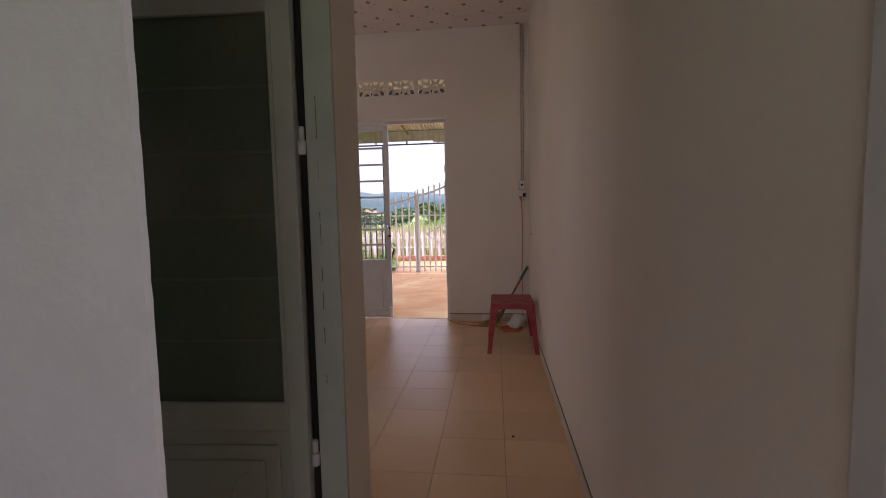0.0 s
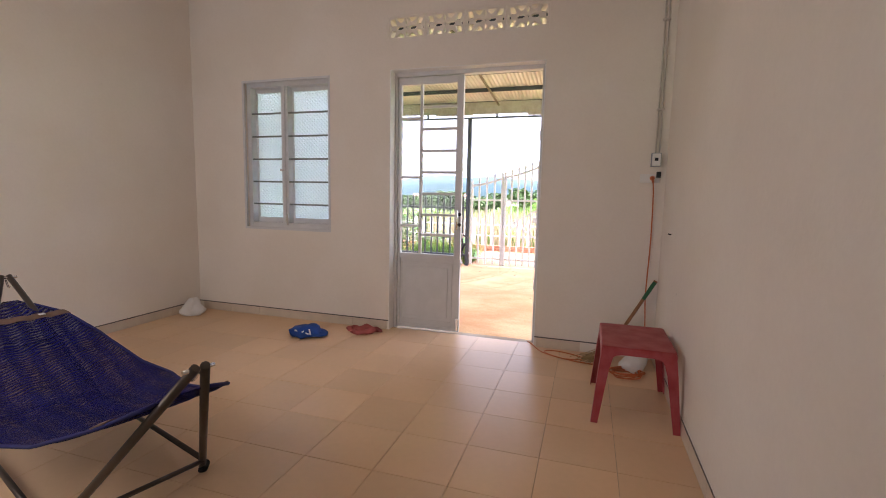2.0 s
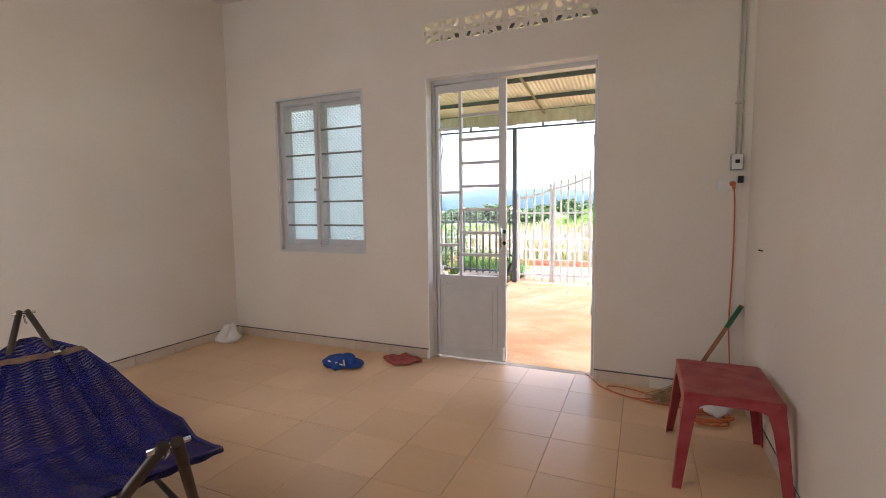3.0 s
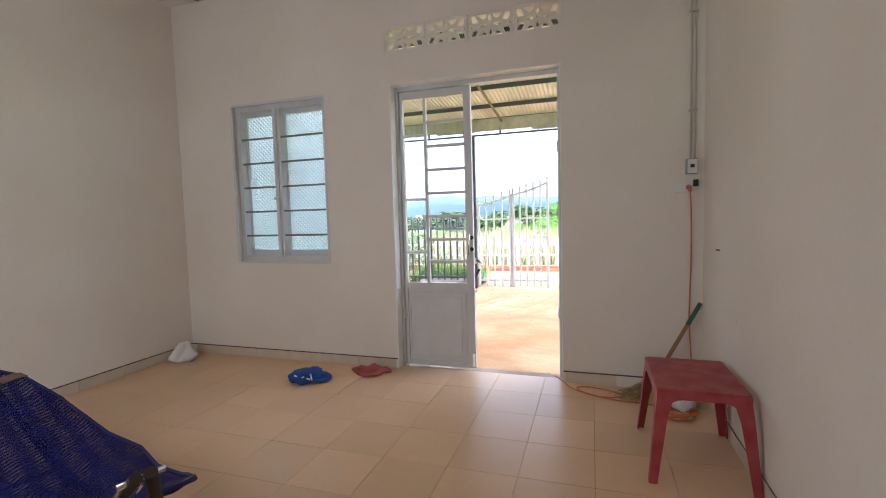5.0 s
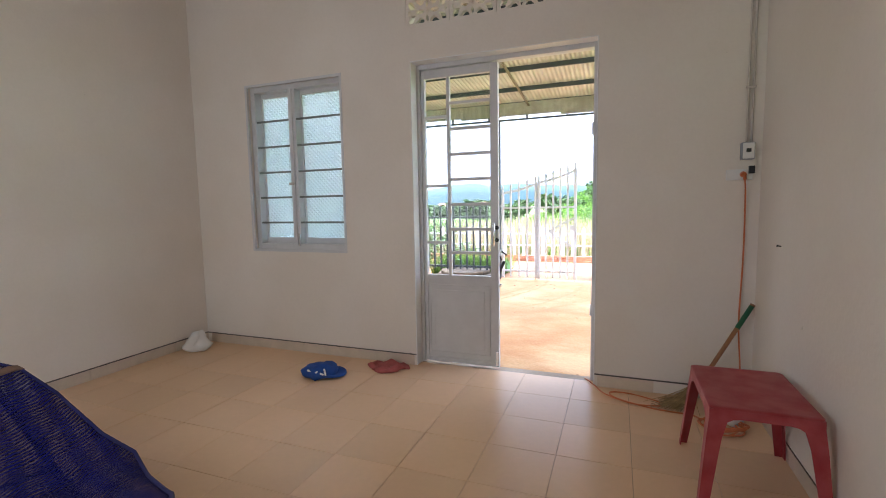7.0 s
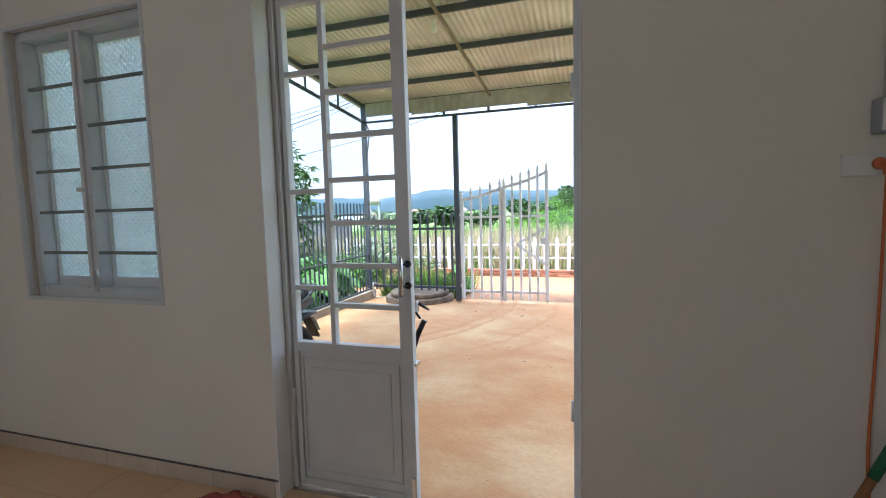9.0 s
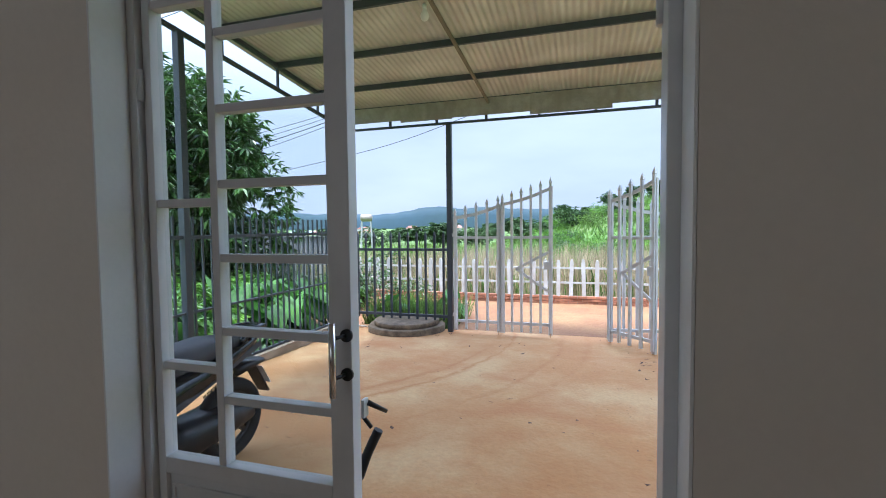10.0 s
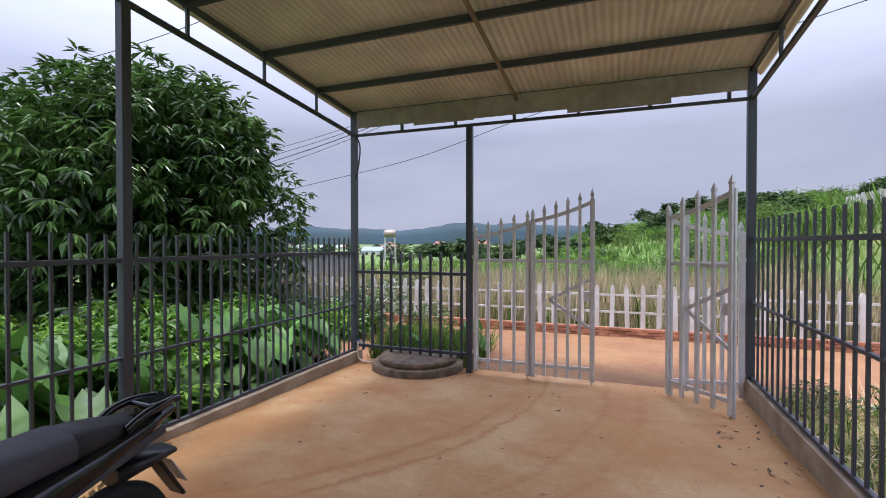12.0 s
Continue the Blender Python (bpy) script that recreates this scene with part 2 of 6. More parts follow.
DARK_TUBE = material("bronze_steel_tube", (0.085, 0.068, 0.055), 0.38, metal=0.5, vary=0.08, bump=0.04)
CHROME = material("chrome", (0.72, 0.72, 0.72), 0.16, metal=1.0, vary=0.03, bump=0)
ORANGE = material("orange_cable", (0.62, 0.17, 0.055), 0.5, vary=0.06, bump=0)
BLACK = material("black_plastic", (0.012, 0.012, 0.014), 0.42, vary=0.1, bump=0.08)
BLACK_GLOSS = material("black_gloss_paint", (0.008, 0.009, 0.013), 0.12, vary=0.1, bump=0)
RUBBER = material("rubber", (0.013, 0.013, 0.013), 0.85, vary=0.15, bump=0.3)
SEAT_GREY = material("grey_vinyl", (0.060, 0.060, 0.072), 0.6, vary=0.06, fine=250, bump=0.2)
SEAT_BLACK = material("black_vinyl", (0.018, 0.018, 0.022), 0.62, vary=0.08, fine=250, bump=0.2)
GOLD = material("gold_lettering", (0.42, 0.34, 0.20), 0.35, metal=0.6, vary=0.05, bump=0)
WOOD = material("broom_wood", (0.36, 0.17, 0.075), 0.6, vary=0.12, scale=8, bump=0.2)
GREEN_TAPE = material("green_tape", (0.02, 0.13, 0.06), 0.5, vary=0.08, bump=0)
STRAW = material("straw", (0.46, 0.32, 0.15), 0.85, vary=0.2, scale=20, bump=0.4, island=0.3)
WHITE_PLASTIC = material("white_plastic", (0.78, 0.77, 0.74), 0.35, vary=0.02, bump=0)
GREY_PLASTIC = material("grey_plastic", (0.30, 0.32, 0.35), 0.35, vary=0.03, bump=0)
PIPE = material("grey_conduit", (0.58, 0.53, 0.48), 0.5, vary=0.04, bump=0)
CABLE = material("black_cable", (0.02, 0.02, 0.022), 0.6, vary=0.05, bump=0)
GREY_SHEET = material("grey_metal_sheet", (0.22, 0.215, 0.22), 0.6, vary=0.08, scale=0.7, bump=0.1)
TANK = material("stainless_tank", (0.36, 0.31, 0.25), 0.5, metal=0.2, vary=0.05, bump=0)
HOUSE_WALL = material("far_house_wall", (0.62, 0.60, 0.57), 0.9, vary=0.06, scale=0.4, bump=0, each=0.25)
HOUSE_ROOF = material("far_house_roof", (0.36, 0.15, 0.11), 0.8, vary=0.1, scale=0.6, bump=0, each=0.35)
HOUSE_ROOF_BLUE = material("far_house_sheet_roof", (0.30, 0.36, 0.42), 0.6, vary=0.1, scale=0.6, bump=0, each=0.3)
DARK_WINDOW = material("dark_window", (0.05, 0.06, 0.07), 0.2, vary=0.1, bump=0)


for leafy, share in ((LEAF, 0.22), (LEAF_LIGHT, 0.35), (TARO, 0.25), (WEED, 0.35), (FAR_TREE, 0.3)):
    n, l = leafy.node_tree.nodes, leafy.node_tree.links
    b = n["Principled BSDF"]
    b.inputs["Specular IOR Level"].default_value = 0.5
    thin, blend = n.new("ShaderNodeBsdfTranslucent"), n.new("ShaderNodeMixShader")
    blend.inputs["Fac"].default_value = share
    l.new(b.inputs["Base Color"].links[0].from_socket, thin.inputs["Color"])
    l.new(b.outputs["BSDF"], blend.inputs[1])
    l.new(thin.outputs["BSDF"], blend.inputs[2])
    l.new(blend.outputs["Shader"], n["Material Output"].inputs["Surface"])


# red mud dragged over the yard by turning wheels: broken arcs about the gate's corner, and a broad muddy patch
cn, cl = CONCRETE.node_tree.nodes, CONCRETE.node_tree.links
cb = cn["Principled BSDF"]
mud_geo, reach, ragged = cn.new("ShaderNodeNewGeometry"), cn.new("ShaderNodeVectorMath"), cn.new("ShaderNodeTexNoise")
reach.operation = "DISTANCE"
reach.inputs[1].default_value = (-6.17, 12.6, -0.2)
ragged.inputs["Scale"].default_value, ragged.inputs["Detail"].default_value, ragged.inputs["Roughness"].default_value = 2.6, 10, 0.72
cl.new(mud_geo.outputs["Position"], reach.inputs[0])
cl.new(mud_geo.outputs["Position"], ragged.inputs["Vector"])
wobble = cn.new("ShaderNodeMath")
wobble.operation, wobble.inputs[1].default_value = "MULTIPLY_ADD", 0.30
cl.new(ragged.outputs["Fac"], wobble.inputs[0])
cl.new(reach.outputs["Value"], wobble.inputs[2])
arcs = cn.new("ShaderNodeValToRGB")
arcs.color_ramp.elements[0].position, arcs.color_ramp.elements[1].position = 0.0, 1.0
arcs.color_ramp.elements[1].color = (0, 0, 0, 1)
for at, much in ((0.495, 0.0), (0.502, 0.9), (0.508, 0.15), (0.522, 0.0), (0.527, 0.85), (0.534, 0.0), (0.60, 0.0), (0.608, 0.7), (0.615, 0.0), (0.64, 0.0), (0.648, 0.55), (0.656, 0.0)):
    e = arcs.color_ramp.elements.new(at)
    e.color = (much, much, much, 1)
shrink = cn.new("ShaderNodeMath")
shrink.operation, shrink.inputs[1].default_value = "DIVIDE", 9.0
cl.new(wobble.outputs["Value"], shrink.inputs[0])
cl.new(shrink.outputs["Value"], arcs.inputs["Fac"])
broken, patch = cn.new("ShaderNodeMapRange"), cn.new("ShaderNodeTexNoise")
broken.inputs["From Min"].default_value, broken.inputs["From Max"].default_value = 0.34, 0.50
patch.inputs["Scale"].default_value, patch.inputs["Detail"].default_value, patch.inputs["Roughness"].default_value = 0.42, 9, 0.62
cl.new(ragged.outputs["Fac"], broken.inputs["Value"])
cl.new(mud_geo.outputs["Position"], patch.inputs["Vector"])
patch_range = cn.new("ShaderNodeMapRange")
patch_range.inputs["From Min"].default_value, patch_range.inputs["From Max"].default_value, patch_range.inputs["To Max"].default_value = 0.46, 0.62, 0.5
cl.new(patch.outputs["Fac"], patch_range.inputs["Value"])
track, most = cn.new("ShaderNodeMath"), cn.new("ShaderNodeMath")
track.operation, most.operation = "MULTIPLY", "MAXIMUM"
cl.new(arcs.outputs["Color"], track.inputs[0])
cl.new(broken.outputs["Result"], track.inputs[1])
cl.new(track.outputs["Value"], most.inputs[0])
cl.new(patch_range.outputs["Result"], most.inputs[1])
muddy = cn.new("ShaderNodeMix")
muddy.data_type = "RGBA"
muddy.inputs["B"].default_value = (0.40, 0.175, 0.055, 1)
cl.new(most.outputs["Value"], muddy.inputs["Factor"])
cl.new(cb.inputs["Base Color"].links[0].from_socket, muddy.inputs["A"])
cl.new(muddy.outputs["Result"], cb.inputs["Base Color"])


def glass(name, tint, rough, alpha_mix, bump=0.0, scale=40.0):
    """Thin window glass: mostly clear with a sharp or blurred gloss."""
    m = bpy.data.materials.new(name)
    m.use_nodes = True
    n, l = m.node_tree.nodes, m.node_tree.links
    clear, gloss, mix = n.new("ShaderNodeBsdfTransparent"), n.new("ShaderNodeBsdfGlossy"), n.new("ShaderNodeMixShader")
    clear.inputs["Color"].default_value = (*tint, 1)
    gloss.inputs["Roughness"].default_value = rough
    mix.inputs["Fac"].default_value = alpha_mix
    l.new(clear.outputs["BSDF"], mix.inputs[1])
    l.new(gloss.outputs["BSDF"], mix.inputs[2])
    l.new(mix.outputs["Shader"], n["Material Output"].inputs["Surface"])
    return m


CLEAR = glass("clear_glass", (0.96, 0.98, 0.98), 0.02, 0.025)
FROSTED = bpy.data.materials.new("patterned_glass")
FROSTED.use_nodes = True
fn, fl = FROSTED.node_tree.nodes, FROSTED.node_tree.links
fb = fn["Principled BSDF"]
fb.inputs["Base Color"].default_value = (0.82, 0.95, 1.0, 1)
fb.inputs["Roughness"].default_value = 0.35
fdiff, fmix, fgeo = fn.new("ShaderNodeBsdfTranslucent"), fn.new("ShaderNodeMixShader"), fn.new("ShaderNodeNewGeometry")
fsep = fn.new("ShaderNodeSeparateXYZ")
fl.new(fgeo.outputs["Position"], fsep.inputs["Vector"])
waves = []
for sign in (1, -1):
    mul = fn.new("ShaderNodeMath")
    mul.operation, mul.inputs[1].default_value = "MULTIPLY_ADD", sign
    fl.new(fsep.outputs["X"], mul.inputs[0])
    fl.new(fsep.outputs["Z"], mul.inputs[2])
    freq = fn.new("ShaderNodeMath")
    freq.operation, freq.inputs[1].default_value = "MULTIPLY", 150.0
    fl.new(mul.outputs[0], freq.inputs[0])
    s = fn.new("ShaderNodeMath")
    s.operation = "SINE"
    fl.new(freq.outputs[0], s.inputs[0])
    waves.append(s)
fmax = fn.new("ShaderNodeMath")
fmax.operation = "MAXIMUM"
fl.new(waves[0].outputs[0], fmax.inputs[0])
fl.new(waves[1].outputs[0], fmax.inputs[1])
fbump = fn.new("ShaderNodeBump")
fbump.inputs["Strength"].default_value, fbump.inputs["Distance"].default_value = 0.8, 0.006
fl.new(fmax.outputs[0], fbump.inputs["Height"])
fl.new(fbump.outputs["Normal"], fb.inputs["Normal"])
fl.new(fbump.outputs["Normal"], fdiff.inputs["Normal"])
fb.inputs["Transmission Weight"].default_value = 1.0
fdiff.inputs["Color"].default_value = (0.80, 0.93, 0.98, 1)
fmix.inputs["Fac"].default_value = 0.35
fl.new(fb.outputs["BSDF"], fmix.inputs[1])
fl.new(fdiff.outputs["BSDF"], fmix.inputs[2])
fl.new(fmix.outputs["Shader"], fn["Material Output"].inputs["Surface"])
DARK_GLASS = material("dark_green_glass", (0.15, 0.18, 0.14), 0.36, vary=0.2, scale=3, bump=0, second=(0.10, 0.15, 0.105))


# ---- building tools ----
def box(bm, x0, x1, y0, y1, z0, z1, bevel=0.0):
    made = bmesh.ops.create_cube(bm, size=1, matrix=Matrix.Translation(((x0 + x1) / 2, (y0 + y1) / 2, (z0 + z1) / 2)) @ Matrix.Diagonal((abs(x1 - x0), abs(y1 - y0), abs(z1 - z0), 1)))
    if bevel:
        edges = list({e for v in made["verts"] for e in v.link_edges})
        bmesh.ops.bevel(bm, geom=edges, offset=bevel, segments=2, affect="EDGES", profile=0.6)
    return bm


def bar(bm, a, b, w, h=None, bevel=0.0, up=(0, 0, 1)):
    """A straight bar of rectangular section from a to b."""
    a, b = Vector(a), Vector(b)
    along = (b - a).normalized()
    side = along.cross(Vector(up))
    side = side.normalized() if side.length > 1e-4 else Vector((1, 0, 0))
    top = side.cross(along)
    m = Matrix((side, along, top)).transposed().to_4x4()
    m.translation = (a + b) / 2
    made = bmesh.ops.create_cube(bm, size=1, matrix=m @ Matrix.Diagonal((w, (b - a).length, h or w, 1)))
    if bevel:
        edges = list({e for v in made["verts"] for e in v.link_edges})
        bmesh.ops.bevel(bm, geom=edges, offset=bevel, segments=1, affect="EDGES")
    return bm


def tube(bm, points, r, sides=10, r_end=None, cap=True):
    """A round tube along points, tapering to r_end."""
    pts = [Vector(p) for p in points]
    rings = []
    ref = Vector((0.31, 0.17, 0.93)).normalized()
    for i, p in enumerate(pts):
        d = (pts[min(i + 1, len(pts) - 1)] - pts[max(i - 1, 0)]).normalized()
        if abs(d.dot(ref)) > 0.97:
            ref = Vector((0.9, 0.3, 0.1)).normalized()
        u = d.cross(ref).normalized()
        v = d.cross(u)
        k = i / max(1, len(pts) - 1)
        rad = r + ((r_end if r_end is not None else r) - r) * k
        rings.append([bm.verts.new(p + rad * (math.cos(2 * math.pi * j / sides) * u + math.sin(2 * math.pi * j / sides) * v)) for j in range(sides)])
    for a, b in zip(rings, rings[1:]):
        for j in range(sides):
            f = bm.faces.new((a[j], a[(j + 1) % sides], b[(j + 1) % sides], b[j]))
            f.smooth = True
    if cap:
        bm.faces.new(list(reversed(rings[0])))
        bm.faces.new(rings[-1])
    return bm


def smooth_line(points, steps=8):
    """A soft line through points."""
    p = [Vector(q) for q in points]
    p = [2 * p[0] - p[1]] + p + [2 * p[-1] - p[-2]]
    out = []
    for i in range(1, len(p) - 2):
        for s in range(steps):
            t = s / steps
            out.append(0.5 * ((2 * p[i]) + (p[i + 1] - p[i - 1]) * t + (2 * p[i - 1] - 5 * p[i] + 4 * p[i + 1] - p[i + 2]) * t * t + (3 * p[i] - p[i - 1] - 3 * p[i + 1] + p[i + 2]) * t ** 3))
    out.append(p[-2])
    return out


def loft(bm, sections, closed=True, caps=True, smooth=True):
    """A skin over sections, each a list of points."""
    rings = [[bm.verts.new(p) for p in s] for s in sections]
    n = len(rings[0])
    for a, b in zip(rings, rings[1:]):
        for j in range(n if closed else n - 1):
            f = bm.faces.new((a[j], a[(j + 1) % n], b[(j + 1) % n], b[j]))
            f.smooth = smooth
    if caps and closed:
        bm.faces.new(list(reversed(rings[0])))
        bm.faces.new(rings[-1])
    return bm


def mesh_of(name, bm, *mats):
    bmesh.ops.recalc_face_normals(bm, faces=bm.faces)
    me = bpy.data.meshes.new(name)
    bm.to_mesh(me)
    bm.free()
    for m in mats:
        me.materials.append(m)
    return me


def part(name, bm, mat, parent, label=""):
    ob = new(name, mesh_of(name, bm, mat))
    ob.parent = parent
    return tagged(ob, label)


def thing(name, label, category, at=(0, 0, 0), turn=0, group=""):
    ob = new(name)
    ob.matrix_basis = pose(*at, 0, 0, turn)
    return tagged(ob, label, category, group)


def structure(name, bm, mat, label, category):
    return tagged(new(name, mesh_of(name, bm, mat)), label, category, kind="structure")


def piece(name, me, parent, m):
    ob = new(name, me)
    ob.parent = parent
    ob.matrix_basis = m
    return ob


def B():
    return bmesh.new()


# ---- the house ----
XL, XR, YB, YF, TOP = -4.25, 0.655, 2.603, 6.66, 3.615
DX0, DX1, DZ = -1.83, -0.356, 2.565
WX0, WX1, WZ0, WZ1 = -3.56, -2.505, 0.98, 2.54
VX0, VX1, VZ0, VZ1 = -1.858, -0.342, 2.835, 3.05
OUT = 6.88


def wall_with_holes(x0, x1, y0, y1, z0, z1, holes):
    """A wall along x between y0 and y1 with rectangular openings (x0, x1, z0, z1)."""
    bm = B()
    xs = sorted({x0, x1, *[h[0] for h in holes], *[h[1] for h in holes]})
    zs = sorted({z0, z1, *[h[2] for h in holes], *[h[3] for h in holes]})
    solid = {}
    for i in range(len(xs) - 1):
        for k in range(len(zs) - 1):
            cx, cz = (xs[i] + xs[i + 1]) / 2, (zs[k] + zs[k + 1]) / 2
            solid[i, k] = not any(h[0] < cx < h[1] and h[2] < cz < h[3] for h in holes)
    at = {}
    def v(i, k, y):
        key = (i, k, y)
        if key not in at:
            at[key] = bm.verts.new((xs[i], y, zs[k]))
        return at[key]
    for (i, k), s in solid.items():
        if not s:
            continue
        for y in (y0, y1):
            bm.faces.new((v(i, k, y), v(i + 1, k, y), v(i + 1, k + 1, y), v(i, k + 1, y)))
        for (di, dk), (a, b) in {(-1, 0): ((i, k), (i, k + 1)), (1, 0): ((i + 1, k), (i + 1, k + 1)), (0, -1): ((i, k), (i + 1, k)), (0, 1): ((i, k + 1), (i + 1, k + 1))}.items():
            if not solid.get((i + di, k + dk), False):
                bm.faces.new((v(*a, y0), v(*b, y0), v(*b, y1), v(*a, y1)))
    return bm


structure("wall_front", wall_with_holes(XL - 0.2, XR + 0.2, YF, OUT, -0.05, 4.1, [(DX0, DX1, -0.05, DZ), (WX0, WX1, WZ0, WZ1), (VX0, VX1, VZ0, VZ1)]), PLASTER, "cream plastered front wall with a door, a window and a row of vent blocks", "wall")
structure("wall_west", box(B(), XL - 0.2, XL, -1.6, YF, -0.05, 4.1), PLASTER, "plain cream plastered side wall of the front room", "wall")
bm = wall_with_holes(-1.7, YF, 0, 0.2, -0.05, 4.1, [(0.55, 1.487, -0.05, 2.2)])
for v in bm.verts:
    v.co = Vector((XR + v.co.y, v.co.x, v.co.z))
structure("wall_east", bm, PLASTER, "long cream plastered side wall with faint smudges", "wall")
# the wide left hole is added out of view to hold the fill lamp
structure("wall_partition", wall_with_holes(XL, XR, 2.337, YB, -0.05, 4.1, [(-0.276, XR, -0.05, 2.4), (-3.6, -1.6, 0.95, 2.55)]), PLASTER, "plastered partition wall with a kitchen doorway and an added unseen opening", "wall")
bm = B()
box(bm, -4.25, -0.400, 1.655, 1.675, -0.05, 4.1)
bmesh.ops.subdivide_edges(bm, edges=[e for e in bm.edges if abs(e.verts[0].co.z - e.verts[1].co.z) > 1], cuts=120)
for v in bm.verts:
    if v.co.x > -1:
        v.co.x += 0.0025 * noise.noise(Vector((0, v.co.y * 9, v.co.z * 22)))
structure("wall_kitchen", bm, KITCHEN_PLASTER, "whitewashed kitchen wall ending in a rough broken edge", "wall")
structure("wall_back", wall_with_holes(XL - 0.2, 3.2, -1.7, -1.5, -0.05, 4.1, [(-1.4, 0.2, 1.0, 2.4)]), PLASTER_WHITE, "plastered kitchen back wall with a window opening", "wall")
bm = wall_with_holes(-1.5, 3.4, 0, 0.2, -0.05, 4.1, [(0.0, 1.4, 0.9, 2.3)])
for v in bm.verts:
    v.co = Vector((3.0 + v.co.y, v.co.x, v.co.z))
structure("wall_side_room", bm, PLASTER_WHITE, "pale plastered side-room wall with a window opening", "wall")
structure("wall_side_room_end", box(B(), XR + 0.2, 3.0, 3.2, 3.4, -0.05, 4.1), PLASTER_WHITE, "pale plastered end wall of the side room", "wall")

bm = B()
box(bm, XL - 0.2, XR + 0.2, -1.7, YF, TOP, TOP + 0.05)
box(bm, XR + 0.2, 3.2, -1.7, 3.4, TOP, TOP + 0.05)
STEP = 0.6
for i in range(9):
    x = XR - 0.28 - i * STEP
    box(bm, x - 0.011, x + 0.011, -1.5, YF, TOP - 0.006, TOP + 0.001)
for j in range(15):
    y = YF - 0.33 - j * STEP
    box(bm, XL, XR, y - 0.011, y + 0.011, TOP - 0.005, TOP + 0.002)
ceiling_mesh = mesh_of("ceiling", bm, CEILING, CEILING_MARK)
bm = B()
bm.from_mesh(ceiling_mesh)
for i in range(27):
    for j in range(40):
        x, y = XR - 0.13 - i * 0.2, YF - 0.03 - j * 0.2
        if x < XL + 0.05 or y < -1.4 or (i + j) % 2:
            continue
        for dx, dy, r in ((0, 0, 0.030), (0.062, 0.055, 0.012)):
            c = [bm.verts.new((x + dx + r * a, y + dy + 1.25 * r * b, TOP - 0.003)) for a, b in ((1, 0), (0, 1), (-1, 0), (0, -1))]
            f = bm.faces.new(c)
            f.material_index = 1
bm.to_mesh(ceiling_mesh)
bm.free()
tagged(new("ceiling", ceiling_mesh), "pinkish white ceiling panels printed with small brown diamonds", "ceiling", kind="structure")

floor = structure("floor", box(box(B(), XL - 0.2, XR + 0.2, -1.7, 6.74, -0.2, -0.006), XR + 0.2, 3.2, -1.7, 3.4, -0.2, -0.006), GROUT, "floor of square orange-beige ceramic tiles", "floor")
PITCH = 0.39

# skirting
skirt = structure("baseboard", box(box(B(), XL, XL + 0.006, YB, YF, 0.088, 0.097), XL, DX0, YF - 0.006, YF, 0.088, 0.097), SKIRT_TOP, "low skirting of pale tiles with a dark top joint", "baseboard")
part("joint_strip", box(box(B(), DX1, XR, YF - 0.007, YF, 0.088, 0.097), XR - 0.006, XR, 2.5, YF, 0.080, 0.088), SKIRT_TOP, skirt)

# doorway lining to the kitchen, and the leaf folded back against the partition
frame_k = structure("door_2", box(box(B(), -0.362, -0.270, 2.318, 2.337, 0, 2.46, 0.004), -0.270, 0.655, 2.318, 2.337, 2.36, 2.46, 0.004), KITCHEN_STEEL, "open white steel kitchen door, greyed for dim light, dark green glass", "door")
LW = 0.98
bm = B()
for x0, x1, z0, z1 in ((-0.062, 0, 0.02, 2.14), (-LW, -LW + 0.085, 0.02, 2.14), (-LW + 0.085, -0.062, 2.02, 2.14), (-LW + 0.085, -0.062, 0.70, 0.79), (-LW + 0.085, -0.062, 0.02, 0.14)):
    box(bm, x0, x1, -0.045, -0.005, z0, z1, 0.004)
leaf = part("leaf_frame", bm, KITCHEN_STEEL, frame_k)
leaf.matrix_basis = pose(-0.386, 2.327, 0, 0, 0, 3.5)
bm = B()
for x0, x1, z0, z1 in ((-0.072, -0.060, 0.785, 2.025), (-LW + 0.083, -LW + 0.095, 0.785, 2.025), (-LW + 0.095, -0.072, 0.785, 0.797), (-LW + 0.095, -0.072, 2.013, 2.025)):
    box(bm, x0, x1, -0.050, -0.032, z0, z1, 0.002)
part("glazing_bead", bm, KITCHEN_STEEL, leaf)
part("glass_pane", box(B(), -LW + 0.08, -0.058, -0.030, -0.022, 0.78, 2.03), DARK_GLASS, leaf, "dark green glass pane")
bm = box(B(), -LW + 0.08, -0.058, -0.034, -0.012, 0.13, 0.71)
box(bm, -LW + 0.12, -0.10, -0.040, -0.030, 0.17, 0.65, 0.008)
box(bm, -LW + 0.17, -0.15, -0.046, -0.036, 0.22, 0.60, 0.009)
tube(bm, [(-0.20 - 0.07 * math.cos(a), -0.046, 0.42 + 0.14 * math.sin(a)) for a in np.linspace(-1.5, 1.5, 14)], 0.012, 8, 0.004)
part("lower_panel", bm, KITCHEN_STEEL, leaf)
for z in (1.0, 1.2, 1.4, 1.6, 1.8):
    part("glazing_bar", box(B(), -LW + 0.09, -0.07, -0.034, -0.029, z - 0.004, z + 0.004), BAR_GREY, leaf)
for z in (0.57, 1.59):
    part("hinge", tube(tube(B(), [(-0.374, 2.312, z), (-0.374, 2.312, z + 0.042)], 0.013, 10), [(-0.374, 2.312, z + 0.044), (-0.374, 2.312, z + 0.085)], 0.010, 10), WHITE_STEEL, frame_k)
# black strip stands in for the deep shadow between leaf and frame
part("rubber_seal", box(B(), -0.3855, -0.3625, 2.322, 2.336, 0.02, 2.2), RUBBER, frame_k, "black strip painting the shade in the hinge gap")
bm = B()
crack = random.Random(9)
